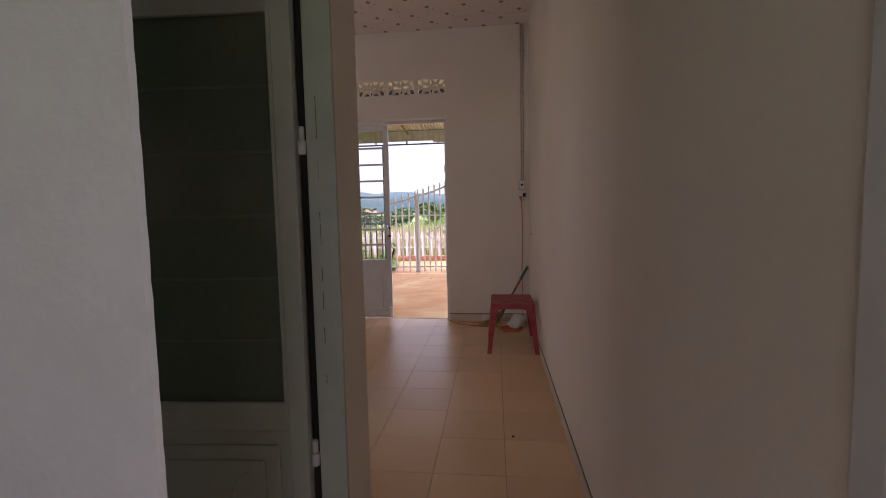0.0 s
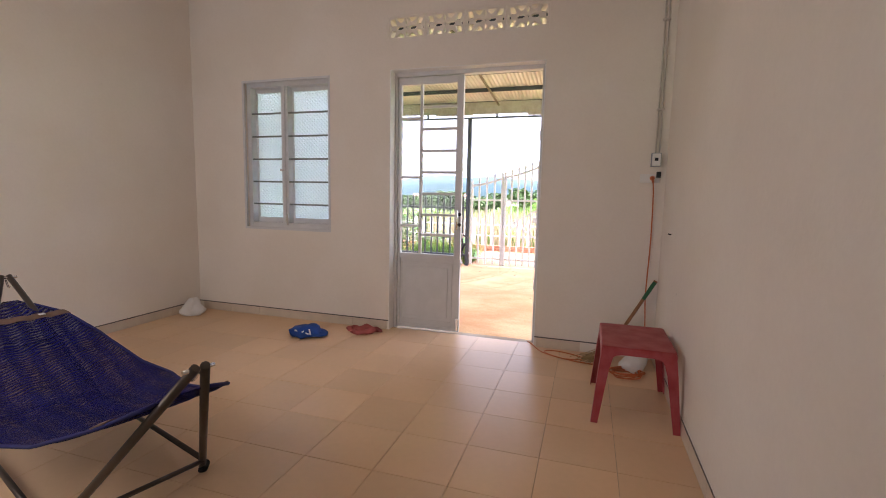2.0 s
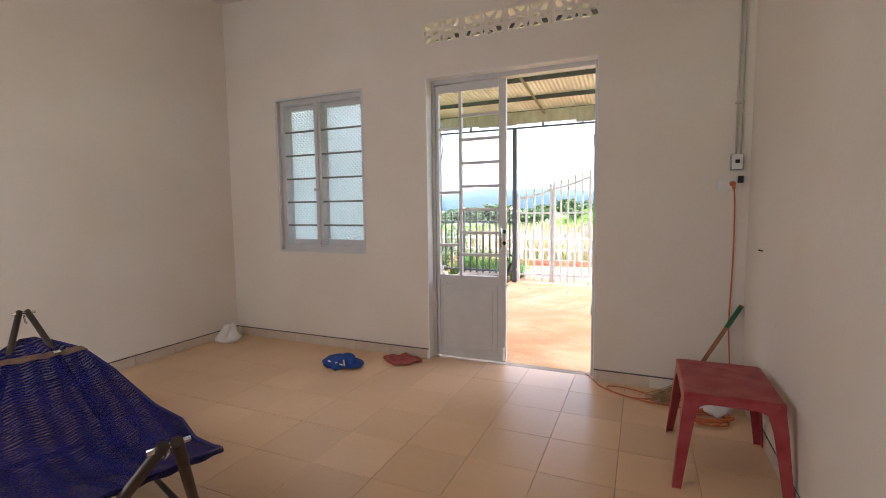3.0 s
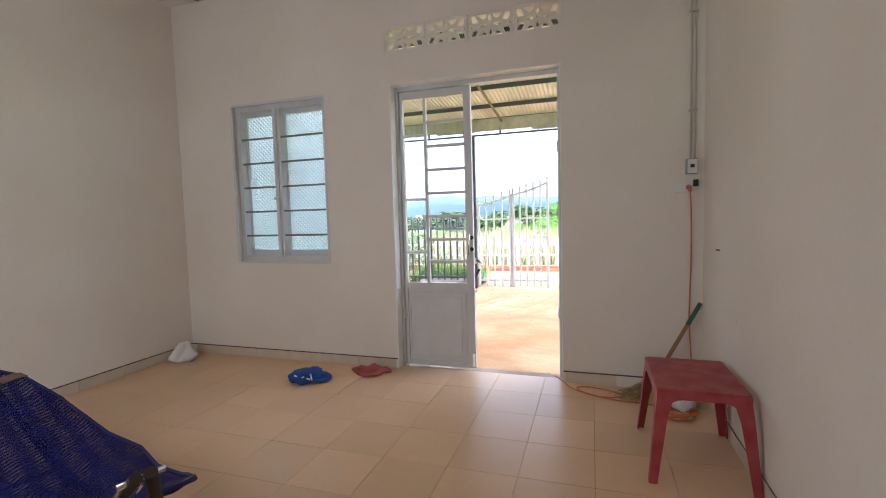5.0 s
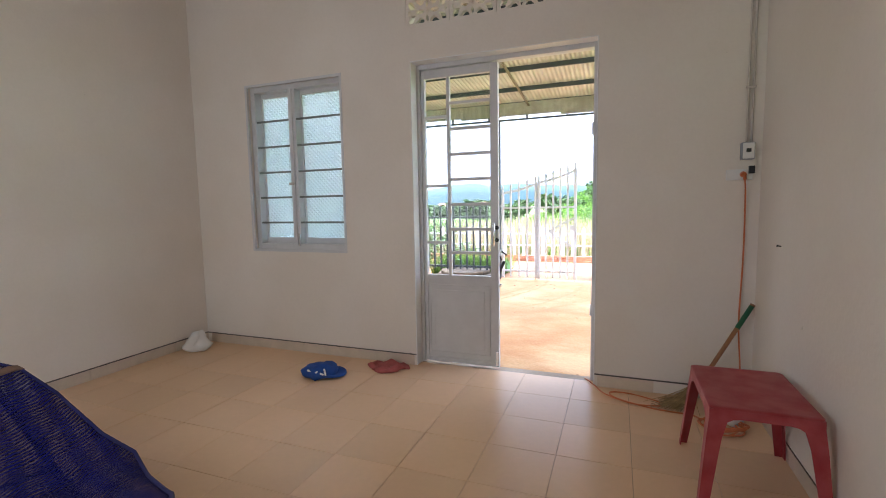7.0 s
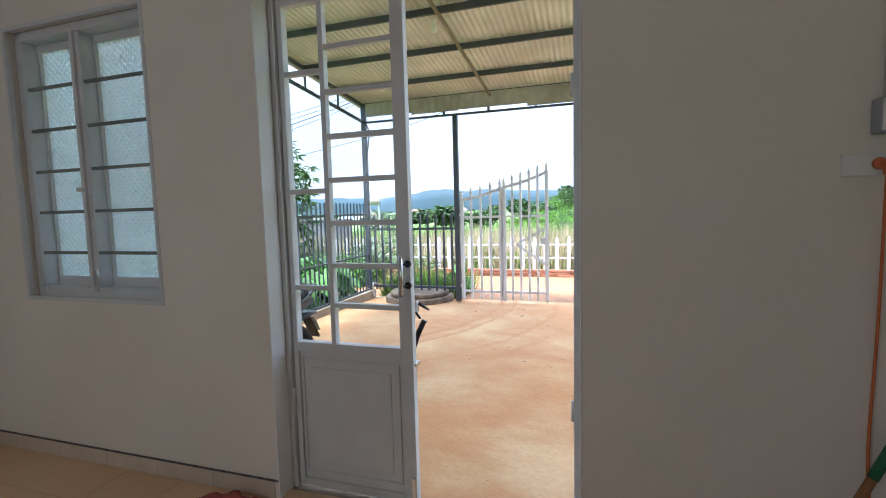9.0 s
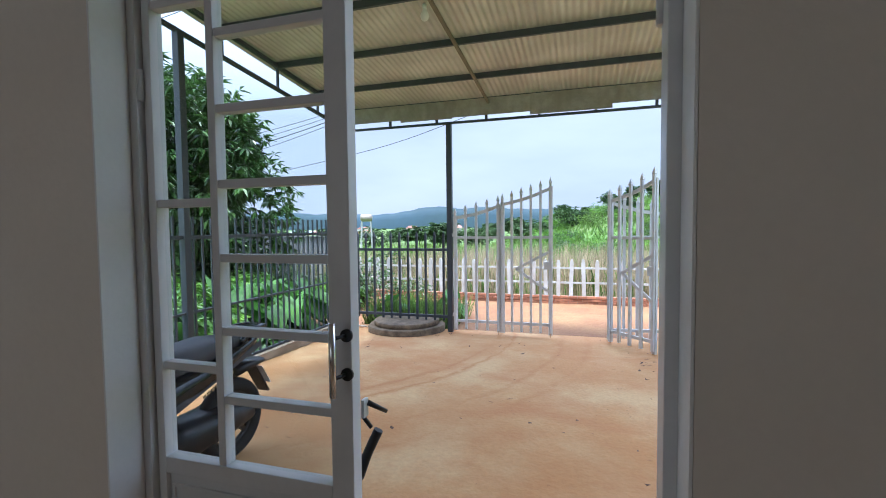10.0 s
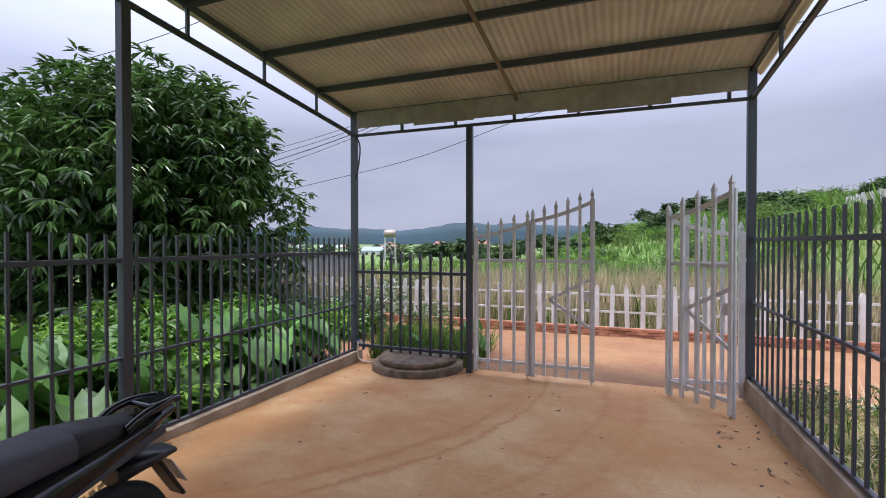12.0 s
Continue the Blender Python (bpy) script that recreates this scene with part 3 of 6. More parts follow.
for k in range(9):
    z = 0.85 + 0.11 * k + crack.uniform(-0.03, 0.03)
    box(bm, -0.3268 + crack.uniform(-0.001, 0.001), -0.3256, 2.3165, 2.319, z, z + crack.uniform(0.02, 0.085))
part("paint_crack", bm, SKIRT_TOP, frame_k, "dark split in the frame's paint")

# side-room doorway
frame_s = structure("door_3", box(box(B(), XR - 0.012, XR + 0.21, 1.430, 1.487, 0, 2.2, 0.005), XR - 0.012, XR + 0.21, 0.55, 1.430, 2.14, 2.2, 0.005), WHITE_STEEL, "white steel frame of the open side-room doorway", "door")

# front door: frame, one closed leaf, the other side open
door = structure("door_1", B(), WHITE_STEEL, "white steel front door, one glazed leaf shut and one side open", "door")
FY0, FY1 = 6.765, 6.845
bm = B()
for x0, x1, z0, z1 in ((DX0, DX0 + 0.035, 0, DZ), (DX1 - 0.035, DX1, 0, DZ), (DX0 + 0.035, DX1 - 0.035, DZ - 0.045, DZ)):
    box(bm, x0, x1, FY0, FY1, z0, z1, 0.004)
part("door_frame", bm, WHITE_STEEL, door)
bm = B()
for x0, x1, z0, z1 in ((DX0 + 0.001, DX0 + 0.008, 0, DZ - 0.009), (DX1 - 0.008, DX1 - 0.001, 0, DZ - 0.009), (DX0 + 0.001, DX1 - 0.001, DZ - 0.008, DZ - 0.001)):
    box(bm, x0, x1, YF - 0.003, FY0 - 0.001, z0, z1, 0.002)
part("reveal_lining", bm, REVEAL, door, "white painted door reveal")
LX0, LX1, LZ1 = DX0 + 0.04, -1.125, 2.512
GX0, GX1, GZ0, GZ1, GM = -1.762, -1.19, 0.785, 2.445, -1.552
leaf = part("leaf", B(), WHITE_STEEL, door)
bm = B()
for x0, x1, z0, z1 in ((LX0, GX0, 0.012, LZ1), (GX1, LX1, 0.012, LZ1), (GX0, GX1, GZ1, LZ1), (GX0, GX1, 0.735, GZ0), (GX0, GX1, 0.012, 0.05)):
    box(bm, x0, x1, 6.785, 6.83, z0, z1, 0.003)
bm.to_mesh(leaf.data)
bm.free()
bm = box(B(), GX0, GX1, 6.80, 6.815, 0.05, 0.735)
for x0, x1, z0, z1 in ((GX0 + 0.012, GX0 + 0.022, 0.09, 0.70), (GX1 - 0.022, GX1 - 0.012, 0.09, 0.70), (GX0 + 0.022, GX1 - 0.022, 0.09, 0.10), (GX0 + 0.022, GX1 - 0.022, 0.69, 0.70)):
    box(bm, x0, x1, 6.792, 6.802, z0, z1, 0.003)
box(bm, GX0 + 0.06, GX1 - 0.06, 6.794, 6.803, 0.14, 0.65, 0.006)
part("lower_panel", bm, WHITE_STEEL, leaf)
part("mullion", box(B(), GM - 0.013, GM + 0.013, 6.788, 6.826, GZ0, GZ1, 0.003), WHITE_STEEL, leaf)
right_z = [2.23, 2.02, 1.81, 1.60, 1.39, 1.18, 0.98]
left_z = [2.125, 1.55, 1.065]
for z in right_z:
    part("glazing_bar", box(B(), GM + 0.013, GX1, 6.790, 6.824, z - 0.012, z + 0.012, 0.003), WHITE_STEEL, leaf)
for z in left_z:
    part("glazing_bar", box(B(), GX0, GM - 0.013, 6.790, 6.824, z - 0.012, z + 0.012, 0.003), WHITE_STEEL, leaf)
for x0, x1, zs in ((GM, GX1, [GZ1, *right_z, GZ0]), (GX0, GM, [GZ1, *left_z, GZ0])):
    for za, zb in zip(zs, zs[1:]):
        pane = part("pane", box(B(), x0 + 0.008, x1 - 0.008, 6.805, 6.809, zb + 0.006, za - 0.006), CLEAR, leaf)
        pane.visible_shadow = False
handle = part("pull_handle", tube(B(), [(-1.152, 6.735, 1.045), (-1.152, 6.735, 1.235)], 0.009, 12), CHROME, leaf, "slim chrome pull handle")
for z in (1.092, 1.194):
    part("rosette", tube(tube(B(), [(-1.152, 6.735, z), (-1.140, 6.785, z)], 0.005, 8), [(-1.137, 6.786, z), (-1.137, 6.778, z)], 0.017, 16), BLACK, leaf, "black round handle mount")
bm = box(B(), -1.128, -1.118, 6.835, 6.862, 0.955, 1.005, 0.002)
part("latch_plate", bm, WHITE_STEEL, leaf)
part("latch_lever", tube(B(), [(-1.115, 6.855, 0.992), (-1.082, 6.900, 0.955)], 0.008, 8, 0.006), BLACK, leaf, "black latch lever")
part("cable_lock", tube(tube(B(), smooth_line([(-1.145, 6.85, 0.78), (-1.128, 6.87, 0.84), (-1.10, 6.885, 0.905)]), 0.014, 10), [(-1.135, 6.86, 0.95), (-1.118, 6.875, 0.915)], 0.006, 8), BLACK, leaf, "black ribbed cable lock")
for z in (0.45, 1.85):
    part("hinge", tube(B(), [(LX0 - 0.004, 6.778, z), (LX0 - 0.004, 6.778, z + 0.09)], 0.010, 10), WHITE_STEEL, door)
    part("hinge", tube(B(), [(DX1 - 0.038, 6.835, z + 0.05), (DX1 - 0.038, 6.835, z + 0.14)], 0.011, 10), WHITE_STEEL, door)
part("bolt", box(box(B(), -1.150, -1.128, 6.772, 6.786, 0.03, 0.15, 0.003), -1.122, -1.105, 6.79, 6.83, 0.70, 0.72, 0.003), CHROME, leaf)
part("threshold", box(B(), DX0, DX1, 6.742, OUT, -0.16, -0.015), CURB, door)

# window
win = structure("window_1", B(), WHITE_STEEL, "white steel casement window with patterned glass and bars", "window")
bm = B()
for x0, x1, z0, z1 in ((WX0 - 0.012, WX0 + 0.012, WZ0 - 0.012, WZ1 + 0.012), (WX1 - 0.012, WX1 + 0.012, WZ0 - 0.012, WZ1 + 0.012), (WX0 + 0.012, WX1 - 0.012, WZ1 - 0.012, WZ1 + 0.012), (WX0 + 0.012, WX1 - 0.012, WZ0 - 0.012, WZ0 + 0.012)):
    box(bm, x0, x1, YF - 0.004, YF + 0.02, z0, z1, 0.003)
for x0, x1, z0, z1 in ((WX0, WX0 + 0.05, WZ0, WZ1), (WX1 - 0.05, WX1, WZ0, WZ1), (WX0 + 0.05, WX1 - 0.05, WZ1 - 0.05, WZ1), (WX0 + 0.05, WX1 - 0.05, WZ0, WZ0 + 0.06)):
    box(bm, x0, x1, 6.715, 6.848, z0, z1, 0.004)
part("window_frame", bm, WHITE_STEEL, win)
MX = (WX0 + WX1) / 2
ML, MR = MX - 0.092, MX - 0.012
part("mullion", box(box(B(), ML, MR, 6.72, 6.846, WZ0 + 0.06, WZ1 - 0.05, 0.004), MX - 0.064, MX - 0.040, 6.705, 6.73, WZ0 + 0.06, WZ1 - 0.05, 0.003), WHITE_STEEL, win)
part("window_bolt", box(box(B(), MX - 0.10, MX - 0.04, 6.695, 6.71, 1.60, 1.625, 0.003), MX - 0.024, MX - 0.010, 6.70, 6.722, 1.02, 1.14, 0.003), CHROME, win)
for x0, x1 in ((WX0 + 0.05, ML), (MR, WX1 - 0.05)):
    for k in range(5):
        z = 1.245 + k * 0.2425
        # the grey here paints in the shade of bars seen against bright glass
        part("window_bar", box(B(), x0, x1, 6.728, 6.744, z - 0.009, z + 0.009, 0.003), BAR_GREY, win, "window bar, coloured grey for its backlit shade")
    bm = B()
    for p, q, z0, z1 in ((x0, x0 + 0.012, WZ0 + 0.06, WZ1 - 0.05), (x1 - 0.012, x1, WZ0 + 0.06, WZ1 - 0.05), (x0 + 0.012, x1 - 0.012, WZ1 - 0.09, WZ1 - 0.05), (x0 + 0.012, x1 - 0.012, WZ0 + 0.06, WZ0 + 0.115)):
        box(bm, p, q, 6.80, 6.84, z0, z1, 0.003)
    sash = part("sash", bm, WHITE_STEEL, win)
    pane = part("pane", box(B(), x0 + 0.006, x1 - 0.006, 6.818, 6.823, WZ0 + 0.108, WZ1 - 0.085), FROSTED, sash, "patterned frosted glass")
    pane.visible_shadow = False


# vent blocks
def vent_open(u, v):
    """Whether the block is pierced at u, v in -1..1."""
    a, b = abs(u), abs(v)
    if a > 0.90 or b > 0.84:
        return False
    if u * u * 3.2 + v * v < 0.012:
        return True
    if ((a - 0.36) / (0.22 if a < 0.40 else 0.16)) ** 2 + (b / 0.17) ** 2 < 1:
        return True
    if (a / 0.062) ** 2 + ((b - 0.52) / 0.26) ** 2 < 1:
        return True
    if b > 0.40 and 0.13 < a < 0.58 and b - 0.40 > abs(a - 0.30) * 1.35 and b < 0.82:
        return True
    if 0.45 < a < 0.88 and b > 0.22 and b < 0.78 and abs((a - 0.68) * 1.5 + (b - 0.50) * -0.55) < 0.30 and a > 0.52 + 0.25 * (b - 0.22):
        return True
    return a > 0.80 and b < 0.14


def vent_mesh():
    w, h, d, nx, ny = 0.1875, 0.1065, 0.04, 60, 36
    bm = B()
    solid = [[not vent_open((i + 0.5) / nx * 2 - 1, (j + 0.5) / ny * 2 - 1) for j in range(ny)] for i in range(nx)]
    grid = {}
    def v(i, j, k):
        if (i, j, k) not in grid:
            grid[i, j, k] = bm.verts.new((w * (2 * i / nx - 1), k * d, h * (2 * j / ny - 1)))
        return grid[i, j, k]
    for i in range(nx):
        for j in range(ny):
            if not solid[i][j]:
                continue
            bm.faces.new((v(i, j, 0), v(i + 1, j, 0), v(i + 1, j + 1, 0), v(i, j + 1, 0)))
            bm.faces.new((v(i, j, 1), v(i, j + 1, 1), v(i + 1, j + 1, 1), v(i + 1, j, 1)))
            for di, dj, a, b in ((-1, 0, (i, j), (i, j + 1)), (1, 0, (i + 1, j), (i + 1, j + 1)), (0, -1, (i, j), (i + 1, j)), (0, 1, (i, j + 1), (i + 1, j + 1))):
                if not (0 <= i + di < nx and 0 <= j + dj < ny) or not solid[i + di][j + dj]:
                    bm.faces.new((v(*a, 0), v(*b, 0), v(*b, 1), v(*a, 1)))
    return mesh_of("vent_block", bm, PLASTER)


vents = vent_mesh()
for k in range(4):
    vb = new("vent_block", vents)
    vb.matrix_basis = pose(VX0 + 0.1895 + k * 0.379, YF + 0.004, (VZ0 + VZ1) / 2)
    tagged(vb, "cream pierced concrete vent block with a flower pattern", "vent block", "vent blocks above the door")

# ---- the yard ----
def slope(y):
    return -0.10 - 0.028 * (y - 6.9)


bm = B()
nx, ny = 52, 64
rows = []
for j in range(ny + 1):
    y = 6.88 + (13.25 - 6.88) * j / ny
    rows.append([bm.verts.new((-4.46 + 5.12 * i / nx, y, slope(y) + 0.006 * noise.noise(Vector((i * 0.16, j * 0.16, 0))))) for i in range(nx + 1)])
for a, b in zip(rows, rows[1:]):
    for i in range(nx):
        bm.faces.new((a[i], a[i + 1], b[i + 1], b[i])).smooth = True
structure("yard", bm, CONCRETE, "concrete front yard stained with red-orange dirt", "yard")


def curb(name, x0, x1, y0, y1, top, label):
    bm = box(B(), x0, x1, y0, y1, -0.6, top)
    bmesh.ops.subdivide_edges(bm, edges=[e for e in bm.edges if abs(e.verts[0].co.y - e.verts[1].co.y) > 1], cuts=40)
    for v in bm.verts:
        v.co += Vector((noise.noise(v.co * 3) * 0.006, 0, noise.noise(v.co * 4 + Vector((5, 0, 0))) * 0.006))
    return structure(name, bm, CURB, label, "curb")


curb("curb_west", -4.60, -4.42, 6.88, 13.1, -0.105, "low rough concrete curb under the steel fence")
curb("curb_east", 0.63, 0.75, 6.88, 13.1, -0.015, "concrete curb under the steel fence")


def picket(bm, x, y, z0, z1, w=0.025, tip=0.0, along="x"):
    """A square upright with a spear tip."""
    box(bm, x - w / 2, x + w / 2, y - w / 2, y + w / 2, z0, z1 - tip)
    if tip:
        b = bmesh.ops.create_cone(bm, segments=4, radius1=w * 0.95, radius2=0.001, depth=tip, matrix=Matrix.Translation((x, y, z1 - tip / 2)) @ Matrix.Rotation(radians(45), 4, "Z"))
        bmesh.ops.create_cone(bm, segments=4, radius1=w * 0.6, radius2=w * 0.95, depth=0.02, matrix=Matrix.Translation((x, y, z1 - tip - 0.01)) @ Matrix.Rotation(radians(45), 4, "Z"))
    return bm


def post(parent, x, y, z0, z1, w=0.08):
    part("post", box(B(), x - w / 2, x + w / 2, y - w / 2, y + w / 2, z0, z1, 0.004), GREY_STEEL, parent)


def side_fence(label, x, zb, zm, zr, zt, y0, y1, step):
    f = thing("steel_fence", label, "fence")
    for z, h in ((zb, 0.03), (zm, 0.025), (zr, 0.04)):
        part("rail", box(B(), x - 0.018, x + 0.018, y0, y1, z - h / 2, z + h / 2, 0.003), GREY_STEEL, f)
    me = mesh_of("picket", picket(B(), 0, 0, zb - 0.01, zt, 0.020), GREY_STEEL)
    n = int((y1 - y0) / step)
    for k in range(n):
        piece("picket", me, f, Matrix.Translation((x, y0 + (k + 0.6) * step, 0)))
    return f


west = side_fence("dark grey steel picket fence on a low curb", -4.51, -0.088, 0.60, 1.395, 1.61, 6.9, 12.98, 0.125)
east = side_fence("tall dark grey steel picket fence on a concrete curb", 0.69, 0.01, 0.857, 1.575, 1.80, 6.9, 12.98, 0.165)
front = thing("steel_fence", "short dark grey fence panel with spear tips over a well cover", "fence")
for z, h in ((1.10, 0.045), (-0.02, 0.045)):
    part("rail", box(B(), -4.47, -2.70, 13.0, 13.04, z - h / 2, z + h / 2, 0.003), GREY_STEEL, front)
me = mesh_of("picket", picket(B(), 0, 0, -0.085, 1.42, 0.034, 0.10), GREY_STEEL)
for k in range(11):
    piece("picket", me, front, Matrix.Translation((-4.36 + k * 0.158, 13.02, 0)))

# ---- the porch roof ----
def roof_z(y):
    return 3.50 + 0.0905 * (13.02 - y)


porch = thing("porch_roof", "beige corrugated sheet porch roof on a grey steel frame", "roof")
bm = B()
n, x0, x1 = 420, -4.72, 0.86
prev = None
for i in range(n + 1):
    x = x0 + (x1 - x0) * i / n
    dz = 0.012 * math.sin(x * 2 * math.pi / 0.077)
    cur = [bm.verts.new((x, y, roof_z(y) + 0.055 + dz)) for y in (6.885, 13.3)]
    if prev:
        bm.faces.new((prev[0], cur[0], cur[1], prev[1])).smooth = True
    prev = cur
part("roof_sheet", bm, SHEET, porch)
for y in (13.02, 12.108, 11.1, 10.1, 9.1, 8.1, 7.1):
    part("purlin", box(B(), -4.55, 0.72, y - 0.02, y + 0.02, roof_z(y) - 0.04, roof_z(y) + 0.038, 0.003), GREY_STEEL, porch)
part("tie_bar", bar(B(), (-2.0, 6.9, roof_z(6.9) - 0.06), (-2.0, 13.02, roof_z(13.02) - 0.06), 0.035, 0.035), PRIMER, porch)
for x in (-4.51, 0.68):
    t = part("side_truss", bar(bar(B(), (x, 6.9, roof_z(6.9) - 0.01), (x, 13.02, roof_z(13.02) - 0.01), 0.045, 0.05), (x, 6.9, roof_z(6.9) - 0.32), (x, 13.02, roof_z(13.02) - 0.32), 0.04, 0.045), GREY_STEEL, porch)
    for y in (12.07, 11.1, 10.1, 9.1, 8.1, 7.1):
        part("truss_upright", box(B(), x - 0.014, x + 0.014, y - 0.014, y + 0.014, roof_z(y) - 0.32, roof_z(y)), GREY_STEEL, t)
front_truss = part("front_truss", bar(B(), (-4.51, 13.02, 3.175), (0.68, 13.02, 3.175), 0.04, 0.035), GREY_STEEL, porch)
for k in range(6):
    x = -3.70 + k * 0.83
    part("truss_upright", box(B(), x - 0.02, x + 0.02, 13.0, 13.035, 3.19, 3.47), GREY_STEEL, front_truss)
bm = B()
for xa, xb, zl in ((-4.45, -3.5, 3.27), (-3.5, -2.6, 3.235), (-2.6, -1.35, 3.25), (-1.35, -0.15, 3.20), (-0.15, 0.64, 3.265)):
    prev = None
    for i in range(31):
        x = xa + (xb - xa) * i / 30
        cur = [bm.verts.new((x, 12.985 + 0.006 * math.sin(x * 45), z)) for z in (zl, 3.52)]
        if prev:
            bm.faces.new((prev[0], cur[0], cur[1], prev[1])).smooth = True
        prev = cur
part("valance_sheet", bm, VALANCE, porch, "ribbed sheet valance, patched and stained")
for x, y, z0, z1 in ((-4.51, 13.02, -0.3, 3.49), (-2.665, 13.02, -0.33, 3.16), (0.675, 13.02, -0.3, 3.49), (-4.51, 9.5, -0.12, 3.50), (0.69, 9.22, -0.1, 3.5)):
    post(porch, x, y, z0, z1, 0.085 if y > 10 else 0.078)
part("hanging_cable", tube(B(), smooth_line([(-4.46, 13.0, 3.16), (-4.40, 13.0, 3.0), (-4.42, 13.0, 2.75), (-4.46, 12.98, 2.5)]), 0.012, 6), CABLE, porch)

# ---- the gate ----
def gate_panel(parent, a, b, rises, n, lock=0):
    """A gate panel from a to b on the plan; rises: picket tips at a and b; lock: the end that has the lock bracing."""
    p = part("gate_panel", B(), GATE_PAINT, parent)
    a, b = Vector((*a, 0)), Vector((*b, 0))
    d = (b - a)
    L = d.length
    ang = math.degrees(math.atan2(d.y, d.x))
    p.matrix_basis = pose(a.x, a.y, 0, 0, 0, ang)
    bm = B()
    z0, z1 = rises
    def top(s):
        return z0 + (z1 - z0) * s / L
    for s in (0.028, L - 0.028):
        box(bm, s - 0.03, s + 0.03, -0.018, 0.018, -0.235, top(s) - 0.14, 0.003)
    bm.to_mesh(p.data)
    bm.free()
    for z, h in ((1.30, 0.04), (-0.075, 0.045)):
        part("rail", box(B(), 0.058, L - 0.058, -0.015, 0.015, z - h / 2, z + h / 2, 0.003), GATE_PAINT, p)
    bm = B()
    sec = []
    for s in np.linspace(0.05, L - 0.05, 9):
        z = top(s) - 0.17 - 0.03 * math.sin(math.pi * s / L)
        sec.append([(s, -0.015, z - 0.025), (s, 0.015, z - 0.025), (s, 0.015, z + 0.025), (s, -0.015, z + 0.025)])
    loft(bm, sec, smooth=False)
    part("top_rail", bm, GATE_PAINT, p)
    for k in range(n):
        s = 0.03 + (L - 0.06) * (k / (n - 1))
        part("picket", picket(B(), s, -0.030, -0.20, top(s), 0.037, 0.085), GATE_PAINT, p)
    if lock:
        e = L - 0.06 if lock > 0 else 0.06
        m = L * 0.30 if lock > 0 else L * 0.70
        bm = bar(bar(B(), (e, 0, 1.07), (m, 0, 0.80), 0.028, 0.04), (m, 0, 0.80), (e, 0, 0.45), 0.028, 0.04)
        part("lock_brace", bm, GATE_PAINT, p)
        part("lock_box", box(B(), e - 0.07, e + 0.02, -0.03, 0.03, 0.80, 0.92, 0.004), GATE_PAINT, p)
    part("drop_bolt", tube(B(), [(L - 0.03, -0.02, -0.27), (L - 0.03, -0.02, -0.05)], 0.006, 6), CHROME, p)
    return p


gate_a = thing("metal_gate", "pale grey folding picket gate leaf, shut", "gate", group="yard gate leaves")
gate_panel(gate_a, (-2.60, 13.02), (-1.825, 13.02), (1.79, 1.985), 5)
gate_panel(gate_a, (-1.815, 13.02), (-1.01, 13.02), (1.99, 2.24), 6, 1)
for z in (0.0, 1.32):
    part("hinge", box(B(), -2.625, -2.60, 13.0, 13.04, z, z + 0.05), GATE_PAINT, gate_a)
gate_b = thing("metal_gate", "pale grey picket gate leaf, folded open inwards", "gate", group="yard gate leaves")
gate_panel(gate_b, (0.615, 13.0), (-0.19, 12.88), (1.79, 1.985), 5)
gate_panel(gate_b, (-0.19, 12.85), (0.37, 12.26), (1.99, 2.24), 5, 1)
for z in (0.0, 1.32):
    part("hinge", box(B(), 0.61, 0.64, 13.0, 13.04, z, z + 0.05), GATE_PAINT, gate_b)

# well cover
well = thing("well_cover", "round weathered concrete well cover in the yard corner", "well cover", (-3.45, 13.02, 0))
def disc(r, z0, z1, wob, seed):
    bm = B()
    n = 40
    rr = [r * (1 + wob * noise.noise(Vector((math.cos(2 * math.pi * k / n) * 2, math.sin(2 * math.pi * k / n) * 2, seed)))) for k in range(n)]
    loft(bm, [[(q * s * math.cos(2 * math.pi * k / n), q * s * math.sin(2 * math.pi * k / n), z) for k, q in enumerate(rr)] for s, z in ((1.0, z0), (1.0, z1 - 0.015), (0.975, z1))])
    return bm
part("ring", disc(0.66, -0.4, -0.16, 0.04, 1), OLD_CONCRETE, well)
part("lid", disc(0.56, -0.16, -0.085, 0.02, 4), OLD_CONCRETE, well, "flat round concrete lid")

# ---- the land ----
def ground_z(x, y):
    z = -0.36
    if x < -4.6 and y < 30:
        z -= 0.22 * min(1, (-4.6 - x) / 1.5)
    if x > 0.8 and y < 13:
        z += 0.12
    far = max(0.0, math.hypot(x + 0.8, y - 6.9) - 16)
    az = math.degrees(math.atan2(x + 0.8, y - 6.9))
    lift = np.interp(az, [-180, -60, -12, -5, 0, 8, 24, 60, 120, 180], [-1.6, -1.6, -1.1, 1.2, 3.0, 4.6, 6.3, 6.6, 0, -1.6])
    ramp = min(1, far / 34)
    z += math.tan(radians(lift)) * min(far + 16, 95) * ramp * ramp * (3 - 2 * ramp)
    bank = min(1, max(0, (x - 2.6) / 4.2)) * min(1, max(0, (y - 17.4) / 5))
    if bank > 0:
        z = max(z, -0.36 + 2.75 * bank * bank * (3 - 2 * bank))
    if far > 4:
        z += min(1, far / 30) * 0.7 * noise.noise(Vector((x * 0.07, y * 0.07, 0)))
    return z


bm = B()
radii = [0.0, 2, 4, 6, 7, 8, 9, 10, 11, 12, 13, 14, 15, 16, 18, 20, 23, 26, 30, 34, 39, 45, 52, 60, 70, 82, 100, 140, 220, 500, 1500, 4200]
rings = []
for r in radii[1:]:
    ring = []
    for k in range(120):
        a = 2 * math.pi * k / 120
        x, y = -1 + r * math.sin(a), 10 + r * math.cos(a)
        ring.append(bm.verts.new((x, y, ground_z(x, y))))
    rings.append(ring)
c = bm.verts.new((-1, 10, ground_z(-1, 10)))
